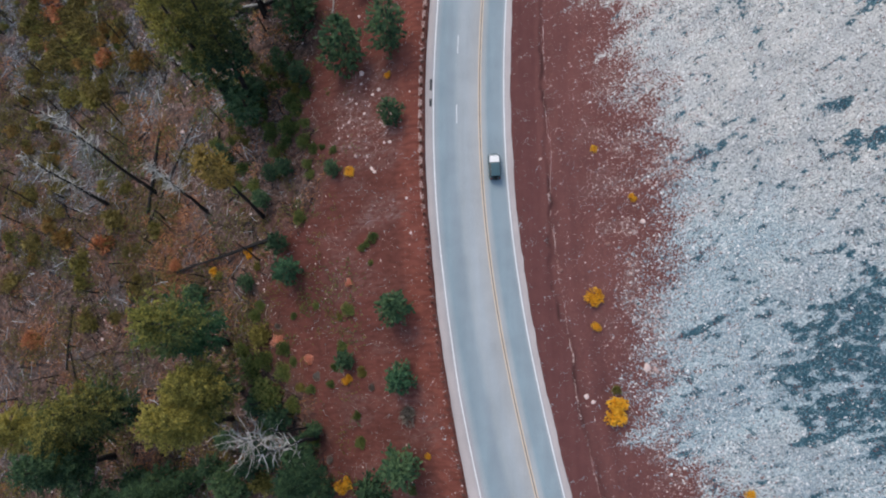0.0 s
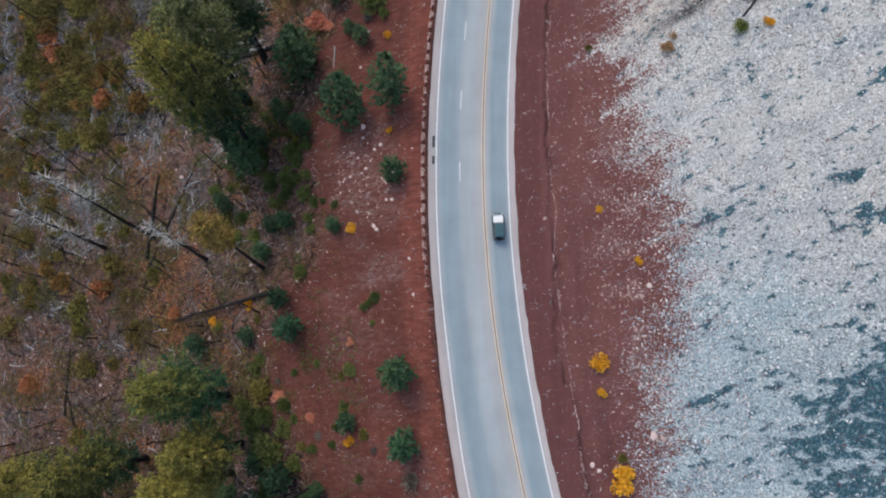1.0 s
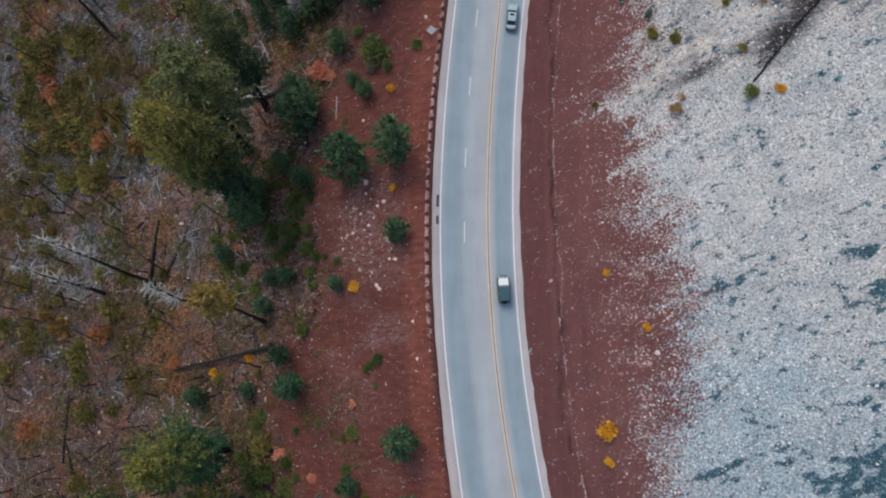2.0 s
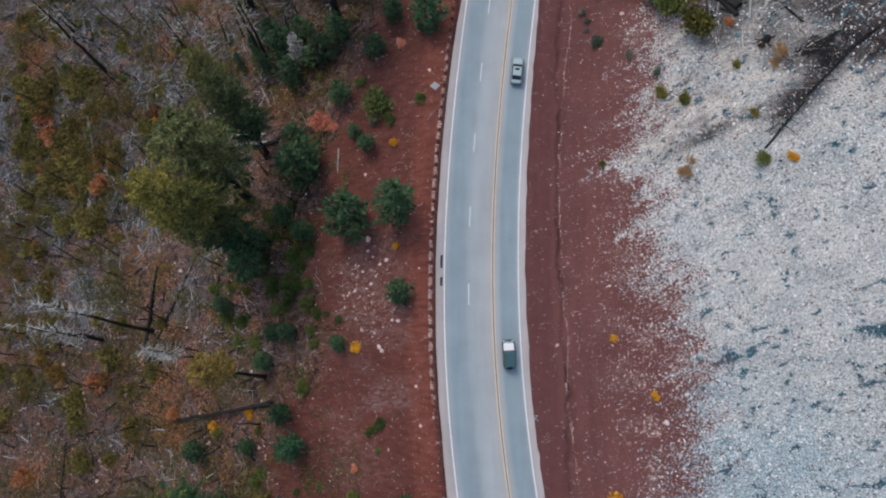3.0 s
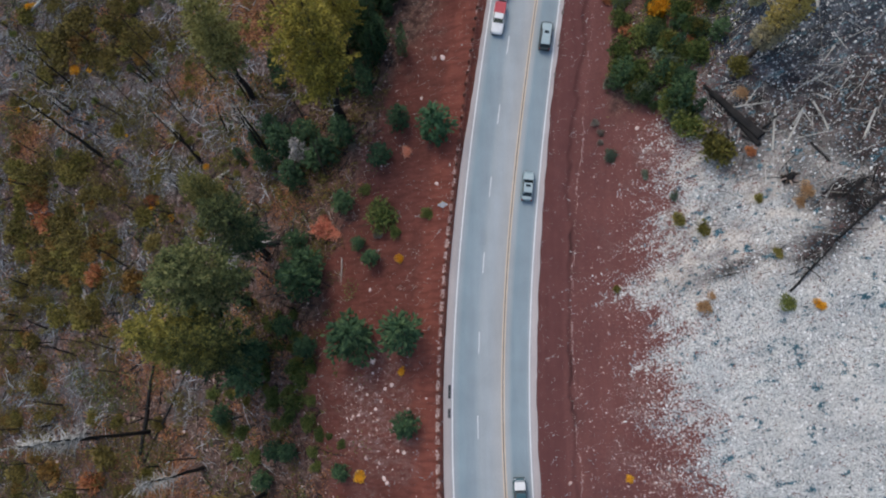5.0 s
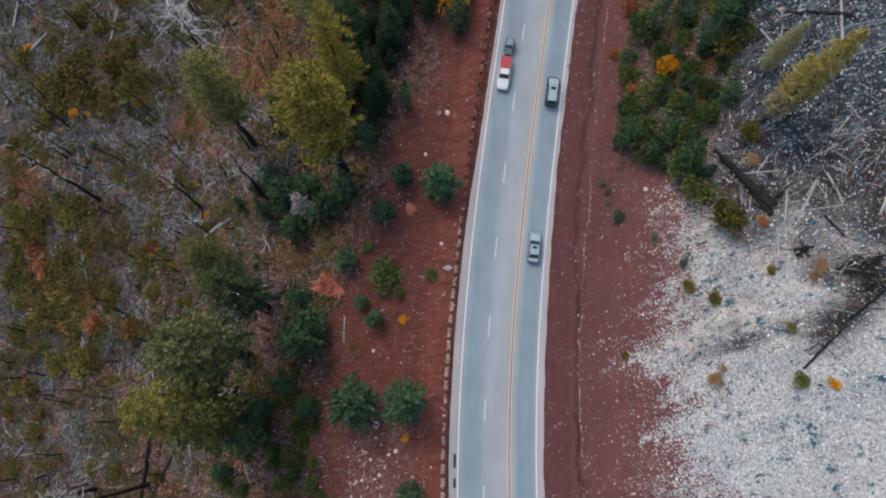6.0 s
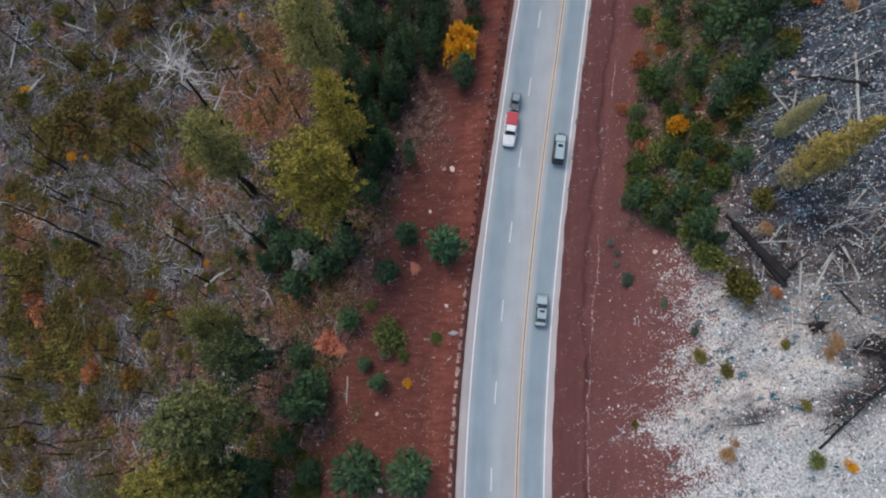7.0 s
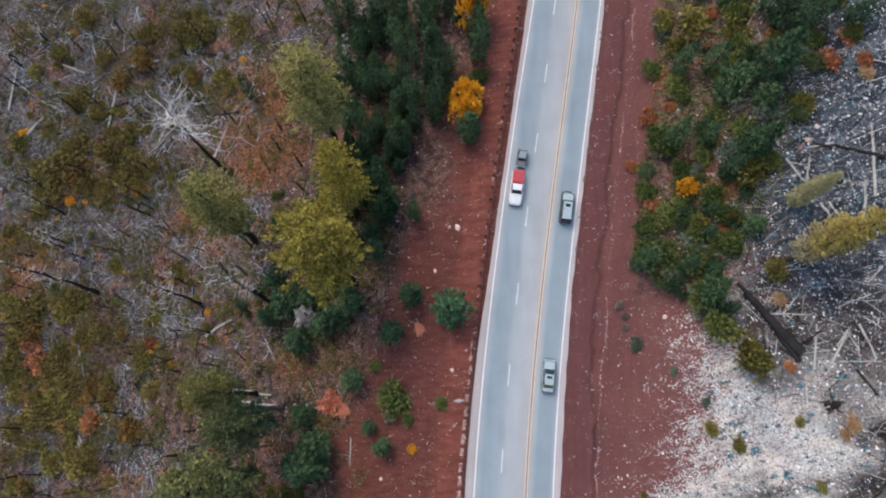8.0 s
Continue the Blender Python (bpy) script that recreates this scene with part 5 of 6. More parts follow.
scrub(-74.74, 86.95, 3.73)
scrub(-84.55, 143.48, 2.08)
scrub(-89.28, 140.2, 1.85)
scrub(-66.99, 117.28, 4.45)
scrub(-74.09, 115.36, 4.03)
scrub(-72.77, 129.05, 3.17)
scrub(-66.45, 141.61, 2.74)
scrub(-76.55, 70.09, 4.83)
scrub(-88.09, 76.4, 4.19)
scrub(-80.9, 75.21, 4.87)
scrub(-84.1, 50.4, 3.64)
scrub(-91.96, 41.87, 4.15)
scrub(-84.74, 36.66, 3.85)
scrub(-68.55, 35.75, 2.82)
scrub(-64.17, 30.79, 3.24)
scrub(-76.31, 27.26, 2.84)
scrub(-87.41, 29.76, 3.62)
scrub(-92.68, 55.28, 3.93)
scrub(-57.97, 32.48, 1.82)
scrub(-74.63, 14.77, 2.35)
scrub(-66.59, 42.25, 1.65)
scrub(-94.33, 33.2, 2.94)
scrub(-72, 42.65, 1.67)
scrub(-82.47, 41.97, 3.13)
scrub(-89.28, 69.2, 3.7)
scrub(-70.55, 74.81, 3.62)
scrub(-62.36, 21.04, 2.98)
scrub(-80.91, 32.49, 2.4)
scrub(-71.07, 30.71, 2.59)
scrub(-76.49, 22.95, 1.9)
scrub(-94.38, 23.71, 2.21)
scrub(-56.38, 41.94, 1.6)
scrub(-87.72, 11.68, 1.7)
scrub(-94.85, 62.45, 2.98)
scrub(-80.98, 62.53, 2.68)
scrub(-69.87, -4.53, 2.78)
scrub(-82.42, -11.55, 3.56)
scrub(-75.71, 1.09, 2.35)
scrub(-68.04, 15.75, 1.63)
log_dark(-31.92, 73.37, -42.28, 73.25, 0.48)
log_dark(-84.3, 77.76, -89.58, 77.76, 0.28)
log_dark(-67.81, 62.98, -71.43, 62.9, 0.32)
log_dark(-76.98, 101.76, -79.98, 102.73, 0.34)
log_dark(-30.58, 26.74, -52.28, 23.48, 0.45)
log_dark(-60.72, 35.99, -58.33, 52.58, 0.52)
log_dark(-48.45, 54.62, -60.16, 34.18, 0.28)
log_dark(-79.54, 5.17, -78.73, 18.54, 0.3)
log_dark(-75.84, -2.35, -78.9, 9.23, 0.3)
log_dark(39.32, 79.7, 34.4, 90.32, 0.43)
log_dark(48.13, 103.44, 44.83, 106.66, 0.31)
log_dark(44.58, 106.38, 43.07, 107.75, 0.29)
log_dark(39.47, 79.69, 37.8, 81.52, 0.28)
log_dark(40.95, 59.95, 44.9, 65.0, 0.2)
log_dark(45.1, 65.7, 48.71, 69.51, 0.26)
log_dark(48.73, 69.87, 51.4, 71.91, 0.28)
log_dark(45.9, 70.8, 47.9, 72.6, 0.22)
log_dark(39.6, 80.8, 34.93, 88.76, 0.85)
log_dark(39.96, 81.91, 41.43, 83.25, 0.27)
log_dark(43.98, 78.54, 45.28, 75.52, 0.19)
log_thin(-49.01, 122.29, -43.97, 146.57, 0.17)
log_thin(-68.92, 140.4, -71.86, 139.33, 0.17)
log_thin(46.89, 98.84, 47.78, 108.39, 0.27)
log_thin(45.82, 96.3, 46.47, 101.14, 0.28)
log_thin(40.49, 106.25, 41.86, 102.68, 0.23)
log_thin(41.97, 102.26, 42.65, 105.93, 0.18)
log_thin(42.8, 99.37, 43.86, 96.11, 0.25)
log_thin(43.47, 99.32, 44.32, 96.35, 0.22)
log_thin(42.02, 79.24, 43.65, 83.19, 0.24)
log_thin(36, 85.99, 40.89, 85.33, 0.19)
log_thin(38.39, 85.77, 39.84, 87.79, 0.15)
log_thin(42.93, 79.54, 45.9, 79.41, 0.14)
log_thin(45.89, 87.3, 42.99, 85.99, 0.13)
log_thin(40.68, 79.64, 41.09, 83.07, 0.18)
log_thin(44.33, 80.8, 43.63, 82.85, 0.1)
log_thin(45.06, 84.73, 46.2, 83.29, 0.14)
log_thin(41.03, 96.04, 41.09, 93.8, 0.15)
log_thin(46.98, 90.49, 45.8, 88.67, 0.13)
log_thin(44.87, 107.03, 42.51, 107.16, 0.18)
log_thin(48.25, 77.46, 49.39, 81, 0.25)
log_thin(40.58, 78.65, 41.23, 84.22, 0.19)
log_thin(44.59, 83.88, 45.55, 79.69, 0.23)
log_thin(42.62, 81.31, 43.81, 83.52, 0.15)
log_pale(-43.05, 74.76, -31.73, 73.36, 0.27)
log_pale(-75.7, 85.77, -77.31, 90.69, 0.24)
log_pale(-74.2, 62.15, -76.54, 68.07, 0.23)
log_thin(-19.6, 68.95, -19.64, 64.99, 0.16)
log_pale(-40.82, 69.99, -43.41, 70.93, 0.21)
log_pale(-68.92, 140.4, -63.61, 141.41, 0.35)
log_pale(-79.08, 139.32, -85.19, 141.79, 0.23)
log_pale(-91.18, 126.33, -87.12, 130.83, 0.29)
log_pale(-95.1, 132.2, -93.61, 140.83, 0.23)
log_pale(-49.22, 86.03, -43.95, 88.89, 0.31)
log_pale(-42.39, 76.36, -34.79, 75.4, 0.25)
log_pale(-76.15, 140.98, -78.25, 147.48, 0.17)
log_pale(-73.59, 126.39, -71.73, 136.75, 0.23)
log_pale(-50.74, 119.9, -45.79, 130.11, 0.22)
log_pale(-77.18, 86.1, -75.43, 78.51, 0.22)
log_pale(-77.37, 71.01, -74.48, 64.72, 0.22)
log_pale(-90.84, 65.48, -83.15, 64.33, 0.22)
rock(-64.18, 42.6, 0.83)
rock(-10.94, 34.71, 0.54)
rock(29.01, 3.75, 1.04)
rock(30.26, 3.43, 0.71)
rock(-50.61, 55.68, 0.8)
rock(-52.43, 51.38, 0.69)
rock(-13.64, 52.24, 0.85)
rock(-15.34, 39.8, 0.56)
rock(-19.2, 59.84, 0.4)
rock(-8.44, 39.06, 0.54)
rock(-11.43, 35.28, 0.64)
rock(-12.5, 39.12, 0.37)
rock(24.38, 21.64, 0.75)
rock(29.15, 24.54, 0.66)
rock(-79.78, 34.18, 0.73)
rock(-64.78, 28.13, 0.7)
rock(-70.61, 14.79, 0.59)
rock(-71.19, 11.36, 0.59)
rock(-35.21, 32.14, 0.42)
rock(27.99, 23.01, 0.57)
rock(17.59, 17.97, 0.59)
rock(20.6, -0.19, 0.64)
rock(21.48, -0.96, 0.56)
rock(15.08, 35.23, 0.52)
rock(12.47, 52.12, 0.45)
rock(-5.57, 29.43, 0.43)
rock(-4.9, 23.91, 0.43)
rock(-51.55, 102.36, 0.81)
rock(-9.51, 62.98, 0.54)
rock(-14.5, 63.29, 0.46)
rock(-3.07, 100.67, 0.87)
rock(-4.38, 101.03, 0.62)
rock(-31.4, 142.05, 0.43)
rock(26.45, 86.41, 0.64)
rock(48.29, 121.92, 0.73)
rock(42.86, 108.22, 0.89)
rock(42.01, 107.17, 0.75)
rock(43.74, 109.72, 0.66)
rock(-6.54, 94.06, 0.52)
rock(-51.25, 102.62, 0.76)
rock(39.95, 124.5, 0.72)
rock(40.65, 125, 0.64)
rock(-3.93, 79.06, 0.58)
stump(41.62, 74.37, 1.52)
# pale stones lie thick on the gravel spread below the road
for k in range(34):
    a, d = dice.uniform(0, 6.28), dice.random() ** 0.6
    rock(-13.2 + math.cos(a) * d * 5.6, 44.5 + math.sin(a) * d * 7.5, dice.uniform(0.28, 0.62))

# the thicket above the road and the young wood below it stand closer than single plants can be told
for k in range(150):
    y = dice.uniform(86, 150)
    w = min(21, 5 + (y - 86) * 0.45)
    x = float(axis(y)) + 13.2 + (20.5 - 13.2) * step(-y, -96, -84) * 0.9 + w * dice.random() ** 0.8
    kind = dice.choice((green, green, green, green, green, green, fir, fir, olive, sage, sage) if k % 25 else (rust,))
    ob = kind(x, y, dice.uniform(0.9, 2.3))
    if kind is green and dice.random() < 0.6:
        recolour(ob, "crown", THICKET)
    ob.scale.z *= dice.uniform(1.0, 1.9)
for k in range(125):
    y = dice.uniform(99, 150)
    x = float(axis(y)) - 19.5 - 4.5 * float(1 - step(y, 112, 122)) - dice.random() ** 1.3 * (15 + 7 * float(step(y, 118, 128)))
    ob = fir(x, y, dice.uniform(1.1, 2.4))
    ob.scale.z *= dice.uniform(0.8, 1.3)
pole_dice = random.Random(23)
for k in range(260):
    y = pole_dice.uniform(-26, 150)
    x = float(axis(y)) - pole_dice.uniform(30, 112)
    if float(zones(np.array([x]), np.array([y]))[2][0]) > 0.7:
        pole(x, y, k % 4, pole_dice.gauss(0, 7), pole_dice.uniform(0, 360), pole_dice.uniform(0.6, 1.15))
# short charred trunks lie all over the burnt wood
for k in range(60):
    y = pole_dice.uniform(-20, 145)
    x = float(axis(y)) - pole_dice.uniform(32, 105)
    a, long = pole_dice.gauss(2.6, 0.7), pole_dice.uniform(1.5, 5.0)
    if float(zones(np.array([x]), np.array([y]))[2][0]) > 0.7:
        log_dark(x, y, x + math.cos(a) * long, y + math.sin(a) * long, pole_dice.uniform(0.2, 0.34))
# small round bushes dotted over the burnt wood
for k in range(230):
    y = dice.uniform(72, 154)
    x = float(axis(y)) - dice.uniform(46, 112)
    small = dice.choice((olive, olive, olive, scrub_clump, scrub_clump, green) if k % 12 else (gold,))
    ob = small(x, y, dice.uniform(0.45, 1.15) * (0.7 if small is gold else 1.0))
    if small is scrub_clump:
        recolour(ob, "crown", SCRUB)


def undergrowth(name, label, count, weight, height, size, material, seed, x0, x1, y0=-32, y1=160):
    """Low growth too thick to count: single sprigs massed where the weight is high."""
    rng = np.random.default_rng(seed)
    got, total = [], 0
    while total < count:
        x, y = rng.uniform(x0, x1, 60000), rng.uniform(y0, y1, 60000)
        keep = rng.random(60000) < weight(x, y)
        got.append(np.stack([x[keep], y[keep]], 1))
        total += keep.sum()
    p = np.concatenate(got)[:count]
    w = weight(p[:, 0], p[:, 1])
    z = ground_z(p[:, 0], p[:, 1]) + 0.04 + rng.random(count) ** 1.4 * height * w
    s = size * rng.uniform(0.6, 1.5, count)
    v, f = sprigs(np.stack([p[:, 0], p[:, 1], z], 1), rng.normal(0, 1, (count, 3)) * (1, 1, 0.5), s, s * 0.6, rng)
    return tagged(new(name, mesh_of(name, v, f, material)), label, "undergrowth", kind="stuff")


mx_, my_ = np.meshgrid(np.arange(-120, 10, 0.5), np.arange(-40, 170, 0.5))
MOUND = np.zeros_like(mx_)
for px, py, pr in SCRUB_SPOTS:
    MOUND = np.maximum(MOUND, 1.15 * np.exp(-(((mx_ - px) ** 2 + (my_ - py) ** 2) / (pr * pr * 1.1)) ** 1.5))


def w_scrub(x, y):
    u, sc, li, b, p, d = zones(x, y)
    i = np.clip(np.round((x + 120) / 0.5).astype(int), 0, MOUND.shape[1] - 1)
    j = np.clip(np.round((y + 40) / 0.5).astype(int), 0, MOUND.shape[0] - 1)
    w = MOUND[j, i]
    return np.clip(w * step(blotch(x, y, 2.4, 123), 0.36, 0.6) + 0.5 * li * step(blotch(x, y, 5, 121), 0.46, 0.66), 0, 1)


def w_tuft(x, y):
    u, sc, li, b, p, d = zones(x, y)
    return np.clip(li + 0.75 * step(-u, 20, 27) * step(-y, -75, -40), 0, 1) * step(blotch(x, y, 2.6, 171, 2), 0.6, 0.78) * (0.4 + 0.6 * step(y, 32, 52))


def w_scrub_green(x, y):
    u, sc, li, b, p, d = zones(x, y)
    return np.clip(li + step(-u, 18, 26), 0, 1) * step(blotch(x, y, 4.5, 131), 0.58, 0.74)


def w_scrub_rust(x, y):
    u, sc, li, b, p, d = zones(x, y)
    return li * step(blotch(x, y, 5, 141), 0.58, 0.75)


def w_bracken(x, y):
    u, sc, li, b, p, d = zones(x, y)
    return li * step(blotch(x, y, 3.2, 181), 0.5, 0.7) * (0.35 + 0.65 * step(-y, -90, -40))


def w_thicket(x, y):
    u, sc, li, b, p, d = zones(x, y)
    return step(y, 88, 97) * step(u, 12.5, 14) * (1 - step(u, 22 + (y - 95) * 0.16, 30 + (y - 95) * 0.16)) * step(blotch(x, y, 4, 151), 0.3, 0.55)


undergrowth("olive_scrub", "low olive-brown scrub covering the burnt forest floor", 98000, w_scrub, 1.9, 0.34, SCRUB, 31, -108, -12)
undergrowth("olive_tufts", "small olive-yellow bushes dotted over the burnt wood", 54000, w_tuft, 1.5, 0.26, OLIVE, 35, -108, -12)
undergrowth("green_scrub", "low green-yellow brush on the slope below the road", 30000, w_scrub_green, 1.2, 0.28, GREEN, 32, -108, -12)
undergrowth("rusty_scrub", "low rusty bracken on the forest floor", 21000, w_scrub_rust, 0.6, 0.28, RUSTY, 33, -108, -12)
undergrowth("bracken", "dry brown bracken on the forest floor", 26000, w_bracken, 0.5, 0.26, LITTER, 36, -108, -12)
undergrowth("thicket_brush", "dense mixed brush of the thicket above the road", 14000, w_thicket, 0.8, 0.3, GREEN, 34, 12, 50, 84, 160)


# ---- loose stones and dead wood, too many to count ----
def stones(name, label, count, weight, lo, hi, material, seed, x0=-100, x1=60, y0=-32, y1=160, power=2.5):
    rng = np.random.default_rng(seed)
    got = []
    total = 0
    while total < count:
        x, y = rng.uniform(x0, x1, 60000), rng.uniform(y0, y1, 60000)
        keep = rng.random(60000) < weight(x, y)
        got.append(np.stack([x[keep], y[keep]], 1))
        total += keep.sum()
    p = np.concatenate(got)[:count]
    n = len(p)
    z = ground_z(p[:, 0], p[:, 1])
    s = lo + (hi - lo) * rng.random(n) ** power
    # a four-sided angular cap, its foot sunk in the ground
    base = np.array(((1, 0, -0.5), (0, 1, -0.5), (-1, 0, -0.5), (0, -1, -0.5), (0, 0, 1)), float)
    v = base[None] * rng.uniform(0.55, 1.25, (n, 5, 1)) + rng.normal(0, 0.2, (n, 5, 3))
    v[:, :, 2] *= 0.7
    a = rng.uniform(0, 6.28, n)
    c, q = np.cos(a)[:, None], np.sin(a)[:, None]
    v[:, :, 0] *= rng.uniform(1.0, 1.7, (n, 1))
    xx, yy = v[:, :, 0] * c - v[:, :, 1] * q, v[:, :, 0] * q + v[:, :, 1] * c
    v = np.stack([xx, yy, v[:, :, 2]], -1) * s[:, None, None] + np.stack([p[:, 0], p[:, 1], z + s * 0.1], 1)[:, None]
    f = np.array(((0, 1, 4), (1, 2, 4), (2, 3, 4), (3, 0, 4)))
    f = (f[None] + (np.arange(n) * 5)[:, None, None]).reshape(-1, 3)
    ob = new(name, mesh_of(name, v.reshape(-1, 3), f, material))
    return tagged(ob, label, "stones", kind="stuff")


def w_scree(x, y):
    u, s, l, b, p, d = zones(x, y)
    return s * (0.9 - 0.8 * p) * (1 - np.minimum(0.92, 1.5 * d)) * (1 - 0.62 * b)


def w_dark(x, y):
    u, s, l, b, p, d = zones(x, y)
    return s * (0.06 * (1 - p) + d * 0.9 + b * 0.45)


def w_verge(x, y):
    u, s, l, b, p, d = zones(x, y)
    near = step(u, 9.5, 10.5) * (1 - s * 0.88) * (0.03 - 0.012 * step(y, 55, 65) + 0.9 * step(u, 11.5, 24) ** 1.7 * (0.25 + 0.75 * step(blotch(x, y, 3, 91), 0.4, 0.62))) * (u < 32) * (1 - b) * (1 - 0.55 * step(y, 60, 70) * (1 - step(y, 78, 84)) - 0.8 * step(y, 82, 90))
    left = step(-u, 10.5, 12) * (1 - l) * 0.5 * (0.03 * step(blotch(x, y, 6, 205), 0.45, 0.65) * (1 - 0.85 * step(y, 56, 63)) + 0.002 + 0.3 * np.exp(-(((x + 13) / 6) ** 2 + ((y - 44) / 7.5) ** 2) ** 2) + 0.05 * step(blotch(x, y * 2.2, 9, 95), 0.58, 0.68) * (1 - step(y, 50, 60)))
    return np.clip(near + left, 0, 1)


def w_wood(x, y):
    u, s, l, b, p, d = zones(x, y)
    return l * step(blotch(x, y, 8, 97), 0.3, 0.7) * (u > -112)


def w_windrow(x, y):
    u = x - axis(y) - left_edge(y)
    gap = np.abs((y + 42) / STEP_M % 1 - 0.5) < 0.33
    return (u > -1.1) * (u < -0.62) * gap * (0.04 + 0.96 * step(y, 24, 36) * (1 - step(y, 78, 88)) * (0.35 + 0.65 * step(blotch(x, y, 5, 111), 0.35, 0.6)))


stones("scree_stones", "pale grey angular scree stones covering the upper slope", 50000, w_scree, 0.05, 0.19, STONE, 11, x0=12, power=2.4)
stones("dark_stones", "dark blue-grey stones in the scree", 9000, w_dark, 0.06, 0.26, DARK_STONE, 12, x0=12)
stones("verge_stones", "small pinkish white stones strewn over red earth", 18000, w_verge, 0.03, 0.17, PINK_STONE, 13, x0=-45, x1=50, power=3)
stones("wood_stones", "small pale stones on the forest floor", 15000, w_wood, 0.05, 0.28, PINK_STONE, 14, x1=0, power=4)
def w_rill(x, y):
    u = x - axis(y)
    c = np.where(y < 30, 9.6, 9.9) + 2.2 * (blotch(0 * x, y, 14, 161) - 0.5) + 0.6 * (blotch(0 * x, y, 2.5, 163) - 0.5)
    return (np.abs(u - c) < 0.1) * 0.8 * (0.12 + 0.88 * step(blotch(x, y, 5, 165), 0.4, 0.62)) * (1 - 0.4 * step(y, 55, 70))


stones("rill_stones", "thin line of pale grit along the ditch", 2600, w_rill, 0.03, 0.11, PINK_STONE, 21, x0=12, x1=34)
stones("windrow_stones", "pinkish gravel heaped between the posts of the guard rail", 3400, w_windrow, 0.05, 0.16, PINK_STONE, 20, x0=-6, x1=16)


def sticks(name, label, count, weight, lo, hi, thick, material, seed, x0, x1, y0=-32, y1=160, lift=0.25):
    rng = np.random.default_rng(seed)
    got, total = [], 0
    while total < count:
        x, y = rng.uniform(x0, x1, 40000), rng.uniform(y0, y1, 40000)
        keep = rng.random(40000) < weight(x, y)
        got.append(np.stack([x[keep], y[keep]], 1))
        total += keep.sum()
    p = np.concatenate(got)[:count]
    n = len(p)
    a, L = rng.uniform(0, 6.28, n), lo + (hi - lo) * rng.random(n) ** 2.2
    d = np.stack([np.cos(a), np.sin(a)], 1) * (L / 2)[:, None]
    ends = []
    for sgn in (-1, 1):
        e = p + d * sgn
        ends.append(np.stack([e[:, 0], e[:, 1], ground_z(e[:, 0], e[:, 1]) + 0.04 + rng.random(n) ** 2 * lift], 1))
    r = thick * rng.uniform(0.5, 1.4, n) * np.sqrt(L)
    side = np.stack([-np.sin(a), np.cos(a), 0 * a], 1)
    # each is crooked: its middle is pushed aside
    bend = rng.uniform(0.35, 0.65, (n, 1))
    mid = ends[0] * bend + ends[1] * (1 - bend) + side * (rng.normal(0, 0.04, n) * L)[:, None]
    rows = []
    for q, k in ((ends[0], 1.0), (mid, 0.75), (ends[1], 0.3)):
        w = side * (r * k)[:, None]
        rows += [q + w, q - w, q + np.stack([0 * r, 0 * r, r * k * 1.3], 1)]
    v = np.stack(rows, 1)
    f = np.array(((0, 2, 5, 3), (2, 1, 4, 5), (3, 5, 8, 6), (5, 4, 7, 8)))
    f = (f[None] + (np.arange(n) * 9)[:, None, None]).reshape(-1, 4)
    ob = new(name, mesh_of(name, v.reshape(-1, 3), f, material))
    return tagged(ob, label, "dead wood", kind="stuff")


def w_burn(x, y):
    u, s, l, b, p, d = zones(x, y)
    return b * step(u, 21, 24)


def w_floor(x, y):
    u, s, l, b, p, d = zones(x, y)
    return l * (0.25 + 0.75 * step(blotch(x, y, 10, 99), 0.35, 0.65))


def w_slash(x, y):
    u, s, l, b, p, d = zones(x, y)
    return l * np.maximum(step(blotch(x, y, 7, 87), 0.42, 0.68), np.exp(-((x + 86) / 9) ** 2 - ((y - 146) / 7) ** 2)) * step(-u, 30, 60) * (0.25 + 0.75 * step(y, 25, 55))


sticks("bleached_branches", "bleached fallen branches strewn over the forest floor", 26000, w_floor, 0.2, 1.9, 0.03, DEAD_WOOD, 15, -108, -8)
sticks("slash_branches", "long bleached branches heaped in the burnt wood", 9000, w_slash, 0.5, 4.5, 0.028, SLASH, 22, -108, -20, lift=0.7)
sticks("charred_branches", "dark charred branches on the forest floor", 10000, w_floor, 0.4, 4.5, 0.04, CHAR, 16, -108, -8)
sticks("burnt_slash", "grey burnt branches piled on the upper slope", 1700, w_burn, 0.3, 4.5, 0.022, GREY_WOOD, 17, 18, 60, 60, 160, 0.5)
sticks("charred_slash", "charred branches on the upper slope", 2000, w_burn, 0.3, 4.0, 0.035, CHAR, 18, 18, 60, 60, 160, 0.4)
def w_rubble(x, y):
    return w_burn(x, y) * (0.3 + 0.7 * step(y, 84, 95)) * (0.25 + 0.75 * step(x - axis(y), 28, 34))


def w_tangle(x, y):
    along, beside = (x - 41) * 0.63 + (y - 60) * 0.78, -(x - 41) * 0.78 + (y - 60) * 0.63
    return np.exp(-((x - 47.2) / 2.0) ** 2 - ((y - 71.0) / 2.0) ** 2) + 0.3 * np.exp(-((beside - 0.7) / 0.7) ** 2) * step(along, 0, 2) * (1 - step(along, 12, 15))


sticks("charred_tangle", "black tangle of charred branches along a fallen trunk", 300, w_tangle, 0.3, 1.7, 0.045, CHAR, 24, 36, 56, 54, 80, 0.6)
stones("burnt_stones", "blue-grey stones on the burnt upper slope", 9000, w_rubble, 0.05, 0.24, BLUE_STONE, 23, x0=18, y0=60)


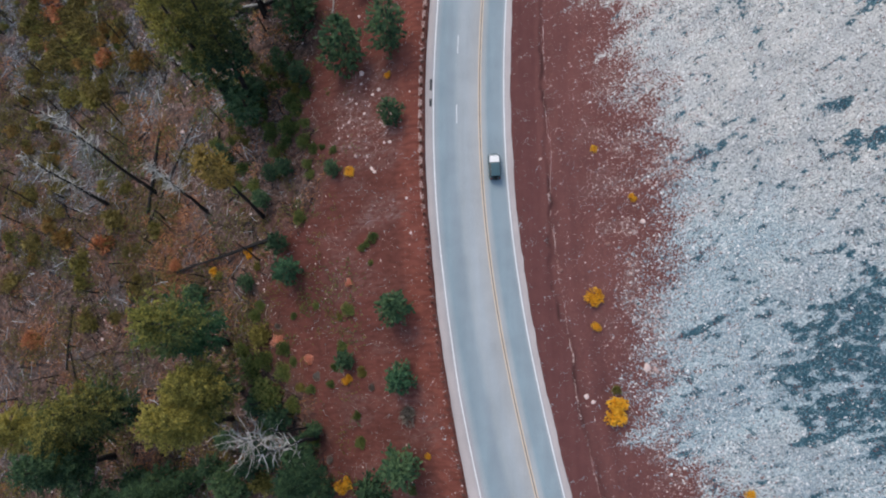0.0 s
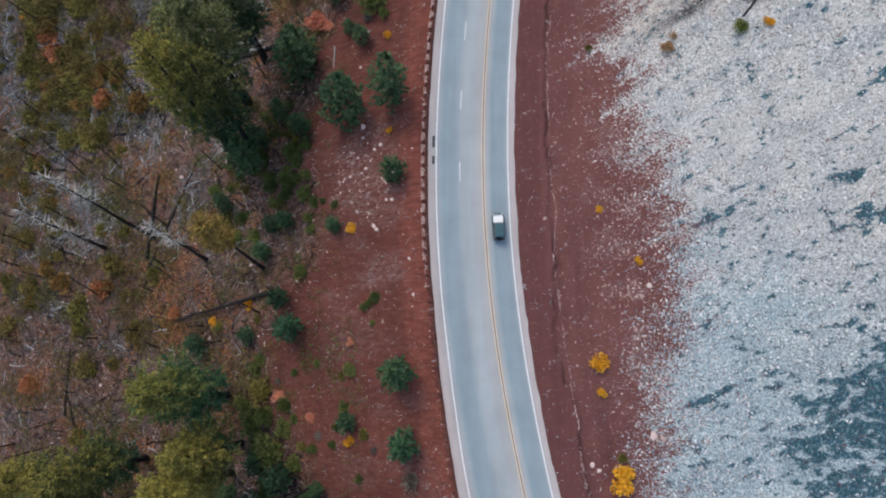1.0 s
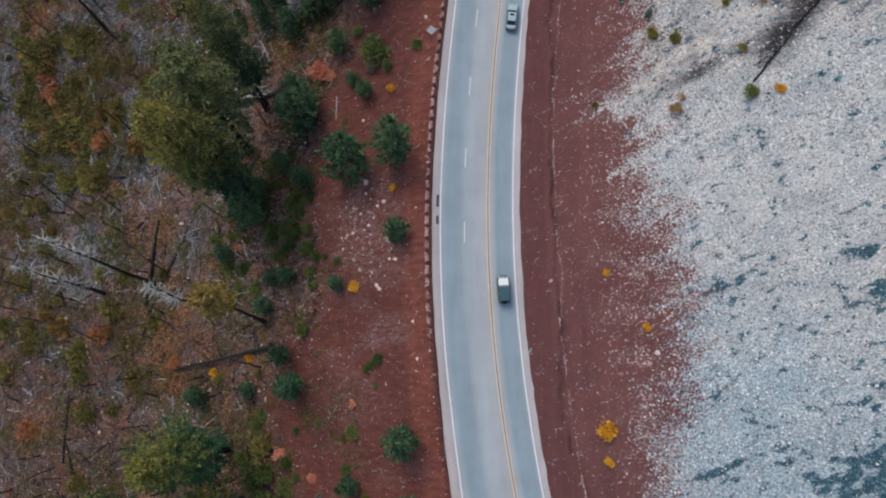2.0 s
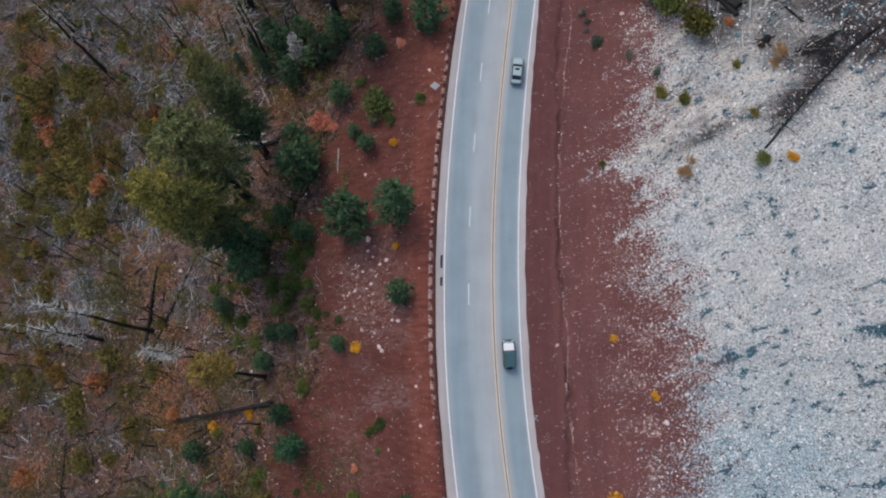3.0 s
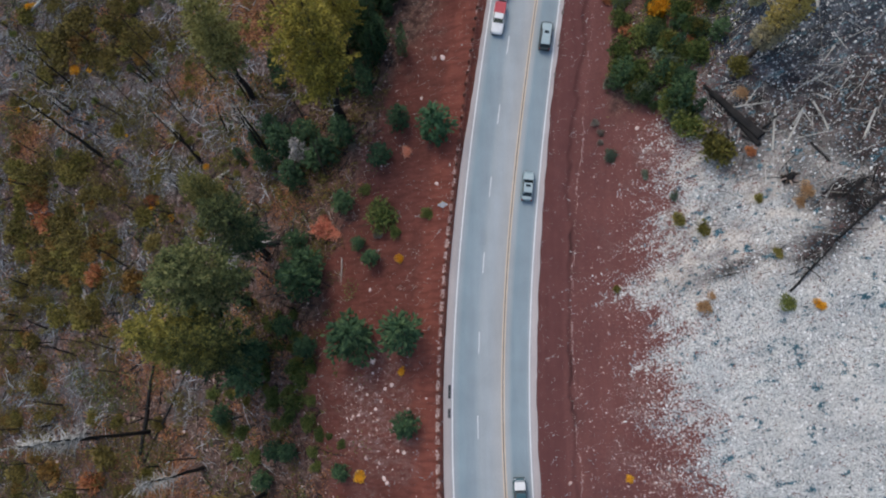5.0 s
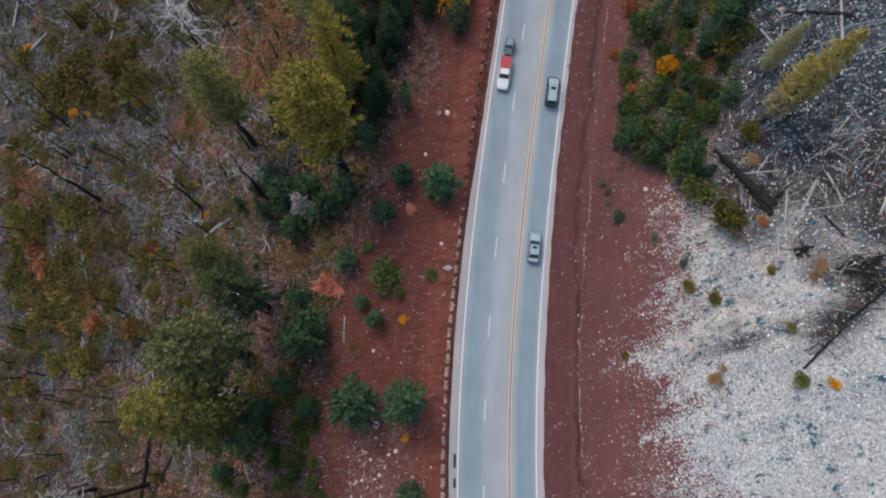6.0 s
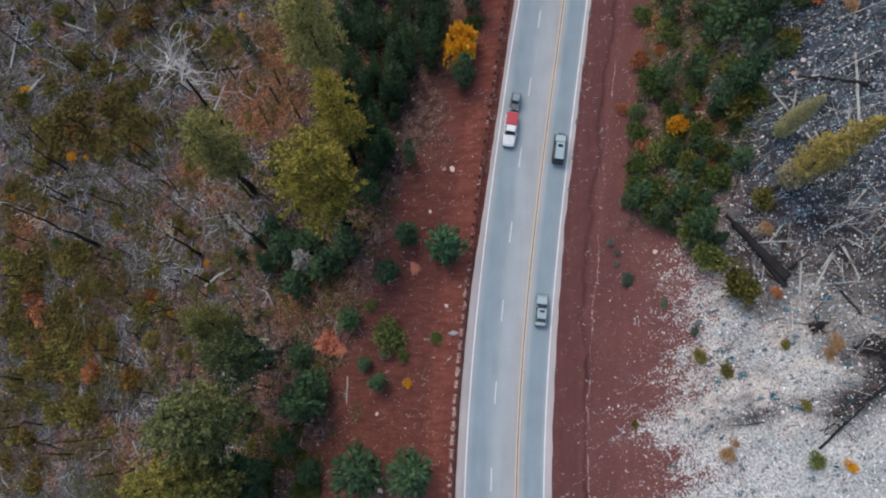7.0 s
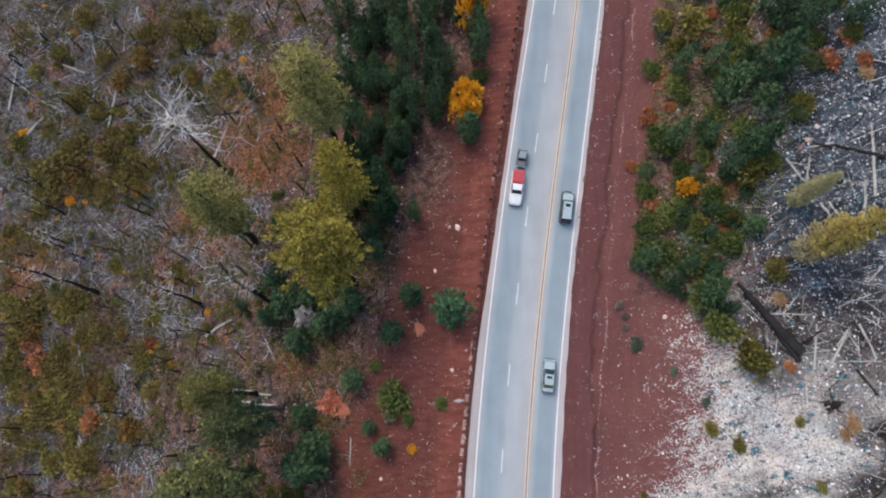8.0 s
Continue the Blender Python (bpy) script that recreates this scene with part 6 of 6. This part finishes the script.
def litter_leaves(count, seed):
    rng = np.random.default_rng(seed)
    spots = np.array(LEAF_SPOTS)
    pick = rng.integers(0, len(spots), count)
    xy = spots[pick, :2] + rng.normal(0, 0.6, (count, 2)) * spots[pick, 2:3]
    pos = np.stack([xy[:, 0], xy[:, 1], ground_z(xy[:, 0], xy[:, 1]) + rng.uniform(0.08, 0.3, count)], 1)
    s = rng.uniform(0.12, 0.34, count)
    v, f = sprigs(pos, rng.normal(0, 1, (count, 3)) * (1, 1, 0.2), s, s * 0.8, rng, 0.1)
    return tagged(new("fallen_leaves", mesh_of("fallen_leaves", v, f, LITTER)), "rust-orange fallen bracken and leaves on the forest floor", "leaves", kind="stuff")


litter_leaves(34000, 19)


# ---- road sign, seen edge-on from above ----
def sheet(bm, pts, thick):
    """A flat plate with these corners, of that thickness along -y."""
    n = len(pts)
    a = [bm.verts.new(p) for p in pts]
    b = [bm.verts.new((p[0], p[1] + thick, p[2])) for p in pts]
    bm.faces.new(a), bm.faces.new(b[::-1])
    for k in range(n):
        bm.faces.new((a[k], b[k], b[(k + 1) % n], a[(k + 1) % n]))
    return bm


SIGN_METAL = simple("sign sheet", (0.95, 0.83, 0.76), (0.98, 0.88, 0.82), 4, 0.6, 0.0)
SIGN_YELLOW = simple("sign face yellow", (0.62, 0.38, 0.03), (0.72, 0.45, 0.04), 4, 0.5)
sx, sy = -2.95, 73.9
sign = thing("road_sign", "pale diamond-shaped road sign on a wooden post by the verge", "sign", at=Matrix.Translation((sx, sy, float(ground_z(sx, sy)))) @ pose(0, 0, 0, -18, 0, 4))
part("post", box(bmesh.new(), 0.1, 0.1, 3.2, 0, 0.06, 1.5, 0.01), POST_WOOD, sign)
part("panel", sheet(bmesh.new(), [(0, 0, 1.75), (0.82, 0, 2.57), (0, 0, 3.39), (-0.82, 0, 2.57)], 0.012), SIGN_METAL, sign, "pale bare back of the panel")
part("panel_face", sheet(bmesh.new(), [(0, 0.11, 1.8), (0.78, 0.11, 2.57), (0, 0.11, 3.35), (-0.78, 0.11, 2.57)], 0.006), SIGN_YELLOW, sign, "yellow face of the panel")


# ---- vehicles ----
def paint(name, col, rough=0.3):
    m, t, b = shader(name, rough)
    b.inputs["Specular IOR Level"].default_value = 0.5
    b.inputs["Coat Weight"].default_value = 0.5
    t.links.new(ramp(t, grain(t, 2.0, 4), (0.3, tuple(0.92 * c for c in col)), (0.7, tuple(min(1, 1.06 * c) for c in col))), b.inputs["Base Color"])
    return m


GLASS, _, gb = shader("tinted glass", 0.08)
gb.inputs["Base Color"].default_value = (0.012, 0.02, 0.024, 1)
gb.inputs["Specular IOR Level"].default_value = 0.6
RUBBER = simple("rubber", (0.015, 0.015, 0.016), (0.035, 0.035, 0.036), 8, 0.9)
ALLOY = simple("wheel alloy", (0.4, 0.4, 0.41), (0.55, 0.55, 0.56), 8, 0.35, 0.8)
PLASTIC = simple("black plastic", (0.02, 0.022, 0.024), (0.04, 0.042, 0.045), 8, 0.7)
LAMP_CLEAR = simple("clear lamp", (0.6, 0.62, 0.65), (0.75, 0.77, 0.8), 8, 0.15)
LAMP_RED = simple("red lamp", (0.28, 0.01, 0.01), (0.4, 0.02, 0.02), 8, 0.2)


def hull(rows, corner=0.12):
    """A closed shell lofted through rounded cross-sections (y, half width, low z, high z)."""
    bm = bmesh.new()
    rings = []
    for y, w, z0, z1 in rows:
        c = min(corner, (z1 - z0) * 0.4, w * 0.4)
        pts = [(-w + c * 0.5, z0), (w - c * 0.5, z0), (w, z0 + c * 0.5), (w, z1 - c * 1.2), (w - c, z1), (-w + c, z1), (-w, z1 - c * 1.2), (-w, z0 + c * 0.5)]
        rings.append([bm.verts.new((x, y, z)) for x, z in pts])
    for a, b in zip(rings, rings[1:]):
        for k in range(8):
            bm.faces.new((a[k], a[(k + 1) % 8], b[(k + 1) % 8], b[k]))
    bm.faces.new(rings[0][::-1]), bm.faces.new(rings[-1])
    bmesh.ops.recalc_face_normals(bm, faces=bm.faces)
    return bm


def pane(c, inset=0.1, thick=0.012):
    """A pane set in the quad c, shrunk by inset and standing a little proud of it."""
    c = [Vector(p) for p in c]
    mid = sum(c, Vector()) / 4
    n = (c[1] - c[0]).cross(c[3] - c[0]).normalized()
    if n.dot(mid - Vector((0, mid.y * 0.6, mid.z * 0.55))) < 0:
        n = -n
    bm = bmesh.new()
    low = [bm.verts.new(p.lerp(mid, inset) - n * 0.01) for p in c]
    top = [bm.verts.new(p.lerp(mid, inset + 0.01) + n * thick) for p in c]
    bm.faces.new(low), bm.faces.new(top)
    for k in range(4):
        bm.faces.new((low[k], low[(k + 1) % 4], top[(k + 1) % 4], top[k]))
    bmesh.ops.recalc_face_normals(bm, faces=bm.faces)
    return bm


def wheel(car, x, y, r):
    hub = new("wheel")
    hub.parent, hub.location = car, (x, y, r)
    bm = bmesh.new()
    bmesh.ops.create_cone(bm, segments=20, radius1=r, radius2=r, depth=0.22, cap_ends=True, matrix=Matrix.Rotation(radians(90), 4, "Y"))
    bmesh.ops.bevel(bm, geom=[e for e in bm.edges if len(e.link_faces) == 2 and any(len(f.verts) > 4 for f in e.link_faces)], offset=0.03, segments=2, affect="EDGES")
    part("tyre", bm, RUBBER, hub)
    bm = bmesh.new()
    bmesh.ops.create_cone(bm, segments=16, radius1=r * 0.62, radius2=r * 0.5, depth=0.245, cap_ends=True, matrix=Matrix.Rotation(radians(90), 4, "Y"))
    part("rim", bm, ALLOY, hub)


def vehicle(name, label, category, u, y, up, L, W, sill, belt, top, cabin, colours, style="car"):
    """cabin: y of windscreen foot, windscreen top, rear window top, rear window foot, as shares of the length from the tail."""
    body_mat, roof_mat, bonnet_mat = colours
    slope = (float(axis(y + 1)) - float(axis(y - 1))) / 2
    m = Matrix.Translation((float(axis(y)) + u, y, road_z(y) + 0.01 - 0.004 * abs(u))) @ pose(0, 0, 0, math.degrees(math.atan(0.074)), 0, -math.degrees(math.atan(slope))) @ pose(0, 0, 0, 0, 0, 0 if up else 180)
    car = thing(name, label, category, at=m)
    h, w = L / 2, W / 2
    f = lambda s: -h + s * L
    foot, wtop, rtop, rfoot = (f(s) for s in cabin)
    nose = belt - 0.12
    part("body", hull([(-h, w * 0.66, 0.42, belt - 0.2), (-h + 0.1, w * 0.84, 0.3, belt - 0.05), (-h + 0.3, w * 0.95, 0.27, belt - 0.01), (-h + 0.65, w, 0.26, belt), (foot, w, 0.24, belt), (h - 0.8, w * 0.98, 0.26, nose), (h - 0.4, w * 0.93, 0.28, nose - 0.03), (h - 0.15, w * 0.82, 0.32, nose - 0.11), (h, w * 0.6, 0.42, nose - 0.28)], 0.14), body_mat, car)
    # greenhouse
    wb, wt = w * 0.9, w * 0.72
    B = [(-wb, foot, belt - 0.02), (wb, foot, belt - 0.02), (wb, rfoot, belt - 0.02), (-wb, rfoot, belt - 0.02)]
    T = [(-wt, wtop, top - 0.04), (wt, wtop, top - 0.04), (wt, rtop, top - 0.04), (-wt, rtop, top - 0.04)]
    bm = bmesh.new()
    vb, vt = [bm.verts.new(p) for p in B], [bm.verts.new(p) for p in T]
    bm.faces.new(vb), bm.faces.new(vt)
    for k in range(4):
        bm.faces.new((vb[k], vb[(k + 1) % 4], vt[(k + 1) % 4], vt[k]))
    bmesh.ops.recalc_face_normals(bm, faces=bm.faces)
    bmesh.ops.bevel(bm, geom=list(bm.edges), offset=0.03, segments=2, affect="EDGES")
    part("cabin", bm, body_mat, car)
    part("windscreen", pane((B[0], B[1], T[1], T[0]), 0.07), GLASS, car, "dark glass windscreen")
    part("rear_window", pane((B[2], B[3], T[3], T[2]), 0.1), GLASS, car, "dark glass rear window")
    for a, b in ((0, 3), (1, 2)):
        mb, mt = [(p + q) / 2 for p, q in zip(B[a], B[b])], [(p + q) / 2 for p, q in zip(T[a], T[b])]
        part("side_window", pane((B[a], mb, mt, T[a]), 0.1), GLASS, car, "dark glass side window")
        part("side_window", pane((mb, B[b], T[b], mt), 0.1), GLASS, car, "dark glass side window")
    part("roof", hull([(rtop - 0.04, wt * 0.92, top - 0.06, top - 0.015), (rtop + 0.25, wt * 1.02, top - 0.06, top + 0.02), (wtop - 0.25, wt * 1.02, top - 0.06, top + 0.02), (wtop + 0.03, wt * 0.92, top - 0.06, top - 0.015)], 0.05), roof_mat, car, "roof panel")
    part("bonnet", hull([(foot - 0.02, w * 0.84, belt - 0.06, belt + 0.025), (h - 0.75, w * 0.82, nose - 0.06, nose + 0.03), (h - 0.3, w * 0.74, nose - 0.16, nose - 0.055)], 0.05), bonnet_mat, car, "bonnet panel")
    for s in (-1, 1):
        part("headlight", box(bmesh.new(), 0.34, 0.16, 0.14, s * w * 0.66, h - 0.16, nose - 0.2, 0.03), LAMP_CLEAR, car, "clear headlight")
        part("tail_light", box(bmesh.new(), 0.26, 0.1, 0.2, s * w * 0.74, -h + 0.06, belt - 0.24, 0.02), LAMP_RED, car, "red tail light")
        part("mirror", box(bmesh.new(), 0.2, 0.1, 0.14, s * (w + 0.07), foot - 0.25, belt + 0.08, 0.03), body_mat, car)
        for yy in (h - 0.85, -h + 0.85):
            wheel(car, s * (w - 0.1), yy, 0.34)
    part("front_bumper", box(bmesh.new(), W * 0.86, 0.16, 0.2, 0, h - 0.03, 0.42, 0.05), PLASTIC, car)
    part("rear_bumper", box(bmesh.new(), W * 0.88, 0.16, 0.2, 0, -h + 0.04, 0.46, 0.05), PLASTIC, car)
    if style == "suv":
        part("sunroof", box(bmesh.new(), wt * 1.1, 0.5, 0.012, 0, wtop - 0.55, top + 0.025, 0.004), GLASS, car, "dark glass sunroof")
        for s in (-1, 1):
            part("roof_rail", box(bmesh.new(), 0.04, (wtop - rtop) * 0.8, 0.05, s * wt * 0.95, (wtop + rtop) / 2, top + 0.035, 0.01), PLASTIC, car)
    if style == "sedan":
        part("sunroof", box(bmesh.new(), wt * 1.1, 0.36, 0.012, 0, wtop - 0.4, top + 0.025, 0.004), GLASS, car, "dark glass sunroof")
        part("boot_lid", hull([(-h + 0.12, w * 0.7, belt - 0.1, belt + 0.0), (rfoot - 0.02, w * 0.8, belt - 0.06, belt + 0.03)], 0.04), bonnet_mat, car, "boot lid")
    if style == "pickup":
        part("bed_cover", hull([(-h + 0.06, w * 0.86, belt - 0.1, belt + 0.03), (-h + 0.4, w * 0.92, belt - 0.1, belt + 0.16), (rfoot - 0.3, w * 0.92, belt - 0.1, belt + 0.18), (rfoot - 0.08, w * 0.88, belt - 0.1, belt + 0.06)], 0.08), paint("red tarpaulin", (0.5, 0.045, 0.06), 0.6), car, "red tarpaulin over the load bed")
    if style == "soft":
        part("spare_wheel", hull([(-h - 0.16, 0.3, 0.62, 1.2), (-h + 0.02, 0.34, 0.58, 1.24)], 0.16), RUBBER, car, "spare wheel on the tail")
    return car


SILVER, DARK_BLUE = paint("silver paint", (0.38, 0.48, 0.5)), paint("dark blue-grey paint", (0.022, 0.042, 0.048))
TEAL, WHITE_CAR = paint("dark teal paint", (0.035, 0.095, 0.115)), paint("white paint", (0.82, 0.82, 0.82))
PALE_BLUE, GREY_CAR = paint("pale blue-silver paint", (0.22, 0.31, 0.34)), paint("grey paint", (0.16, 0.18, 0.19))
vehicle("off_roader", "small dark teal off-roader with a white bonnet on the road", "car", 1.95, 34.0, True, 4.1, 1.85, 0.3, 1.05, 1.75, (0.63, 0.56, 0.06, 0.02), (TEAL, TEAL, WHITE_CAR), "soft")
vehicle("estate_car", "large dark estate car with a silver roof on the road", "car", 2.25, 103.4, True, 5.0, 1.95, 0.3, 1.05, 1.78, (0.70, 0.60, 0.08, 0.03), (DARK_BLUE, SILVER, SILVER), "suv")
vehicle("sedan", "pale blue-silver saloon car with a dark sunroof on the road", "car", 2.1, 78.3, True, 4.7, 1.82, 0.25, 0.95, 1.45, (0.70, 0.54, 0.24, 0.12), (PALE_BLUE, SILVER, SILVER), "sedan")
vehicle("pickup_truck", "white pickup truck with a red tarpaulin over its bed", "pickup", -5.75, 106.4, False, 5.6, 1.98, 0.35, 1.1, 1.82, (0.70, 0.62, 0.46, 0.42), (WHITE_CAR, WHITE_CAR, WHITE_CAR), "pickup")
vehicle("towed_car", "small grey car close behind the white pickup", "car", -5.6, 111.1, False, 2.9, 1.5, 0.25, 0.9, 1.4, (0.68, 0.56, 0.2, 0.08), (GREY_CAR, PALE_BLUE, GREY_CAR), "car")
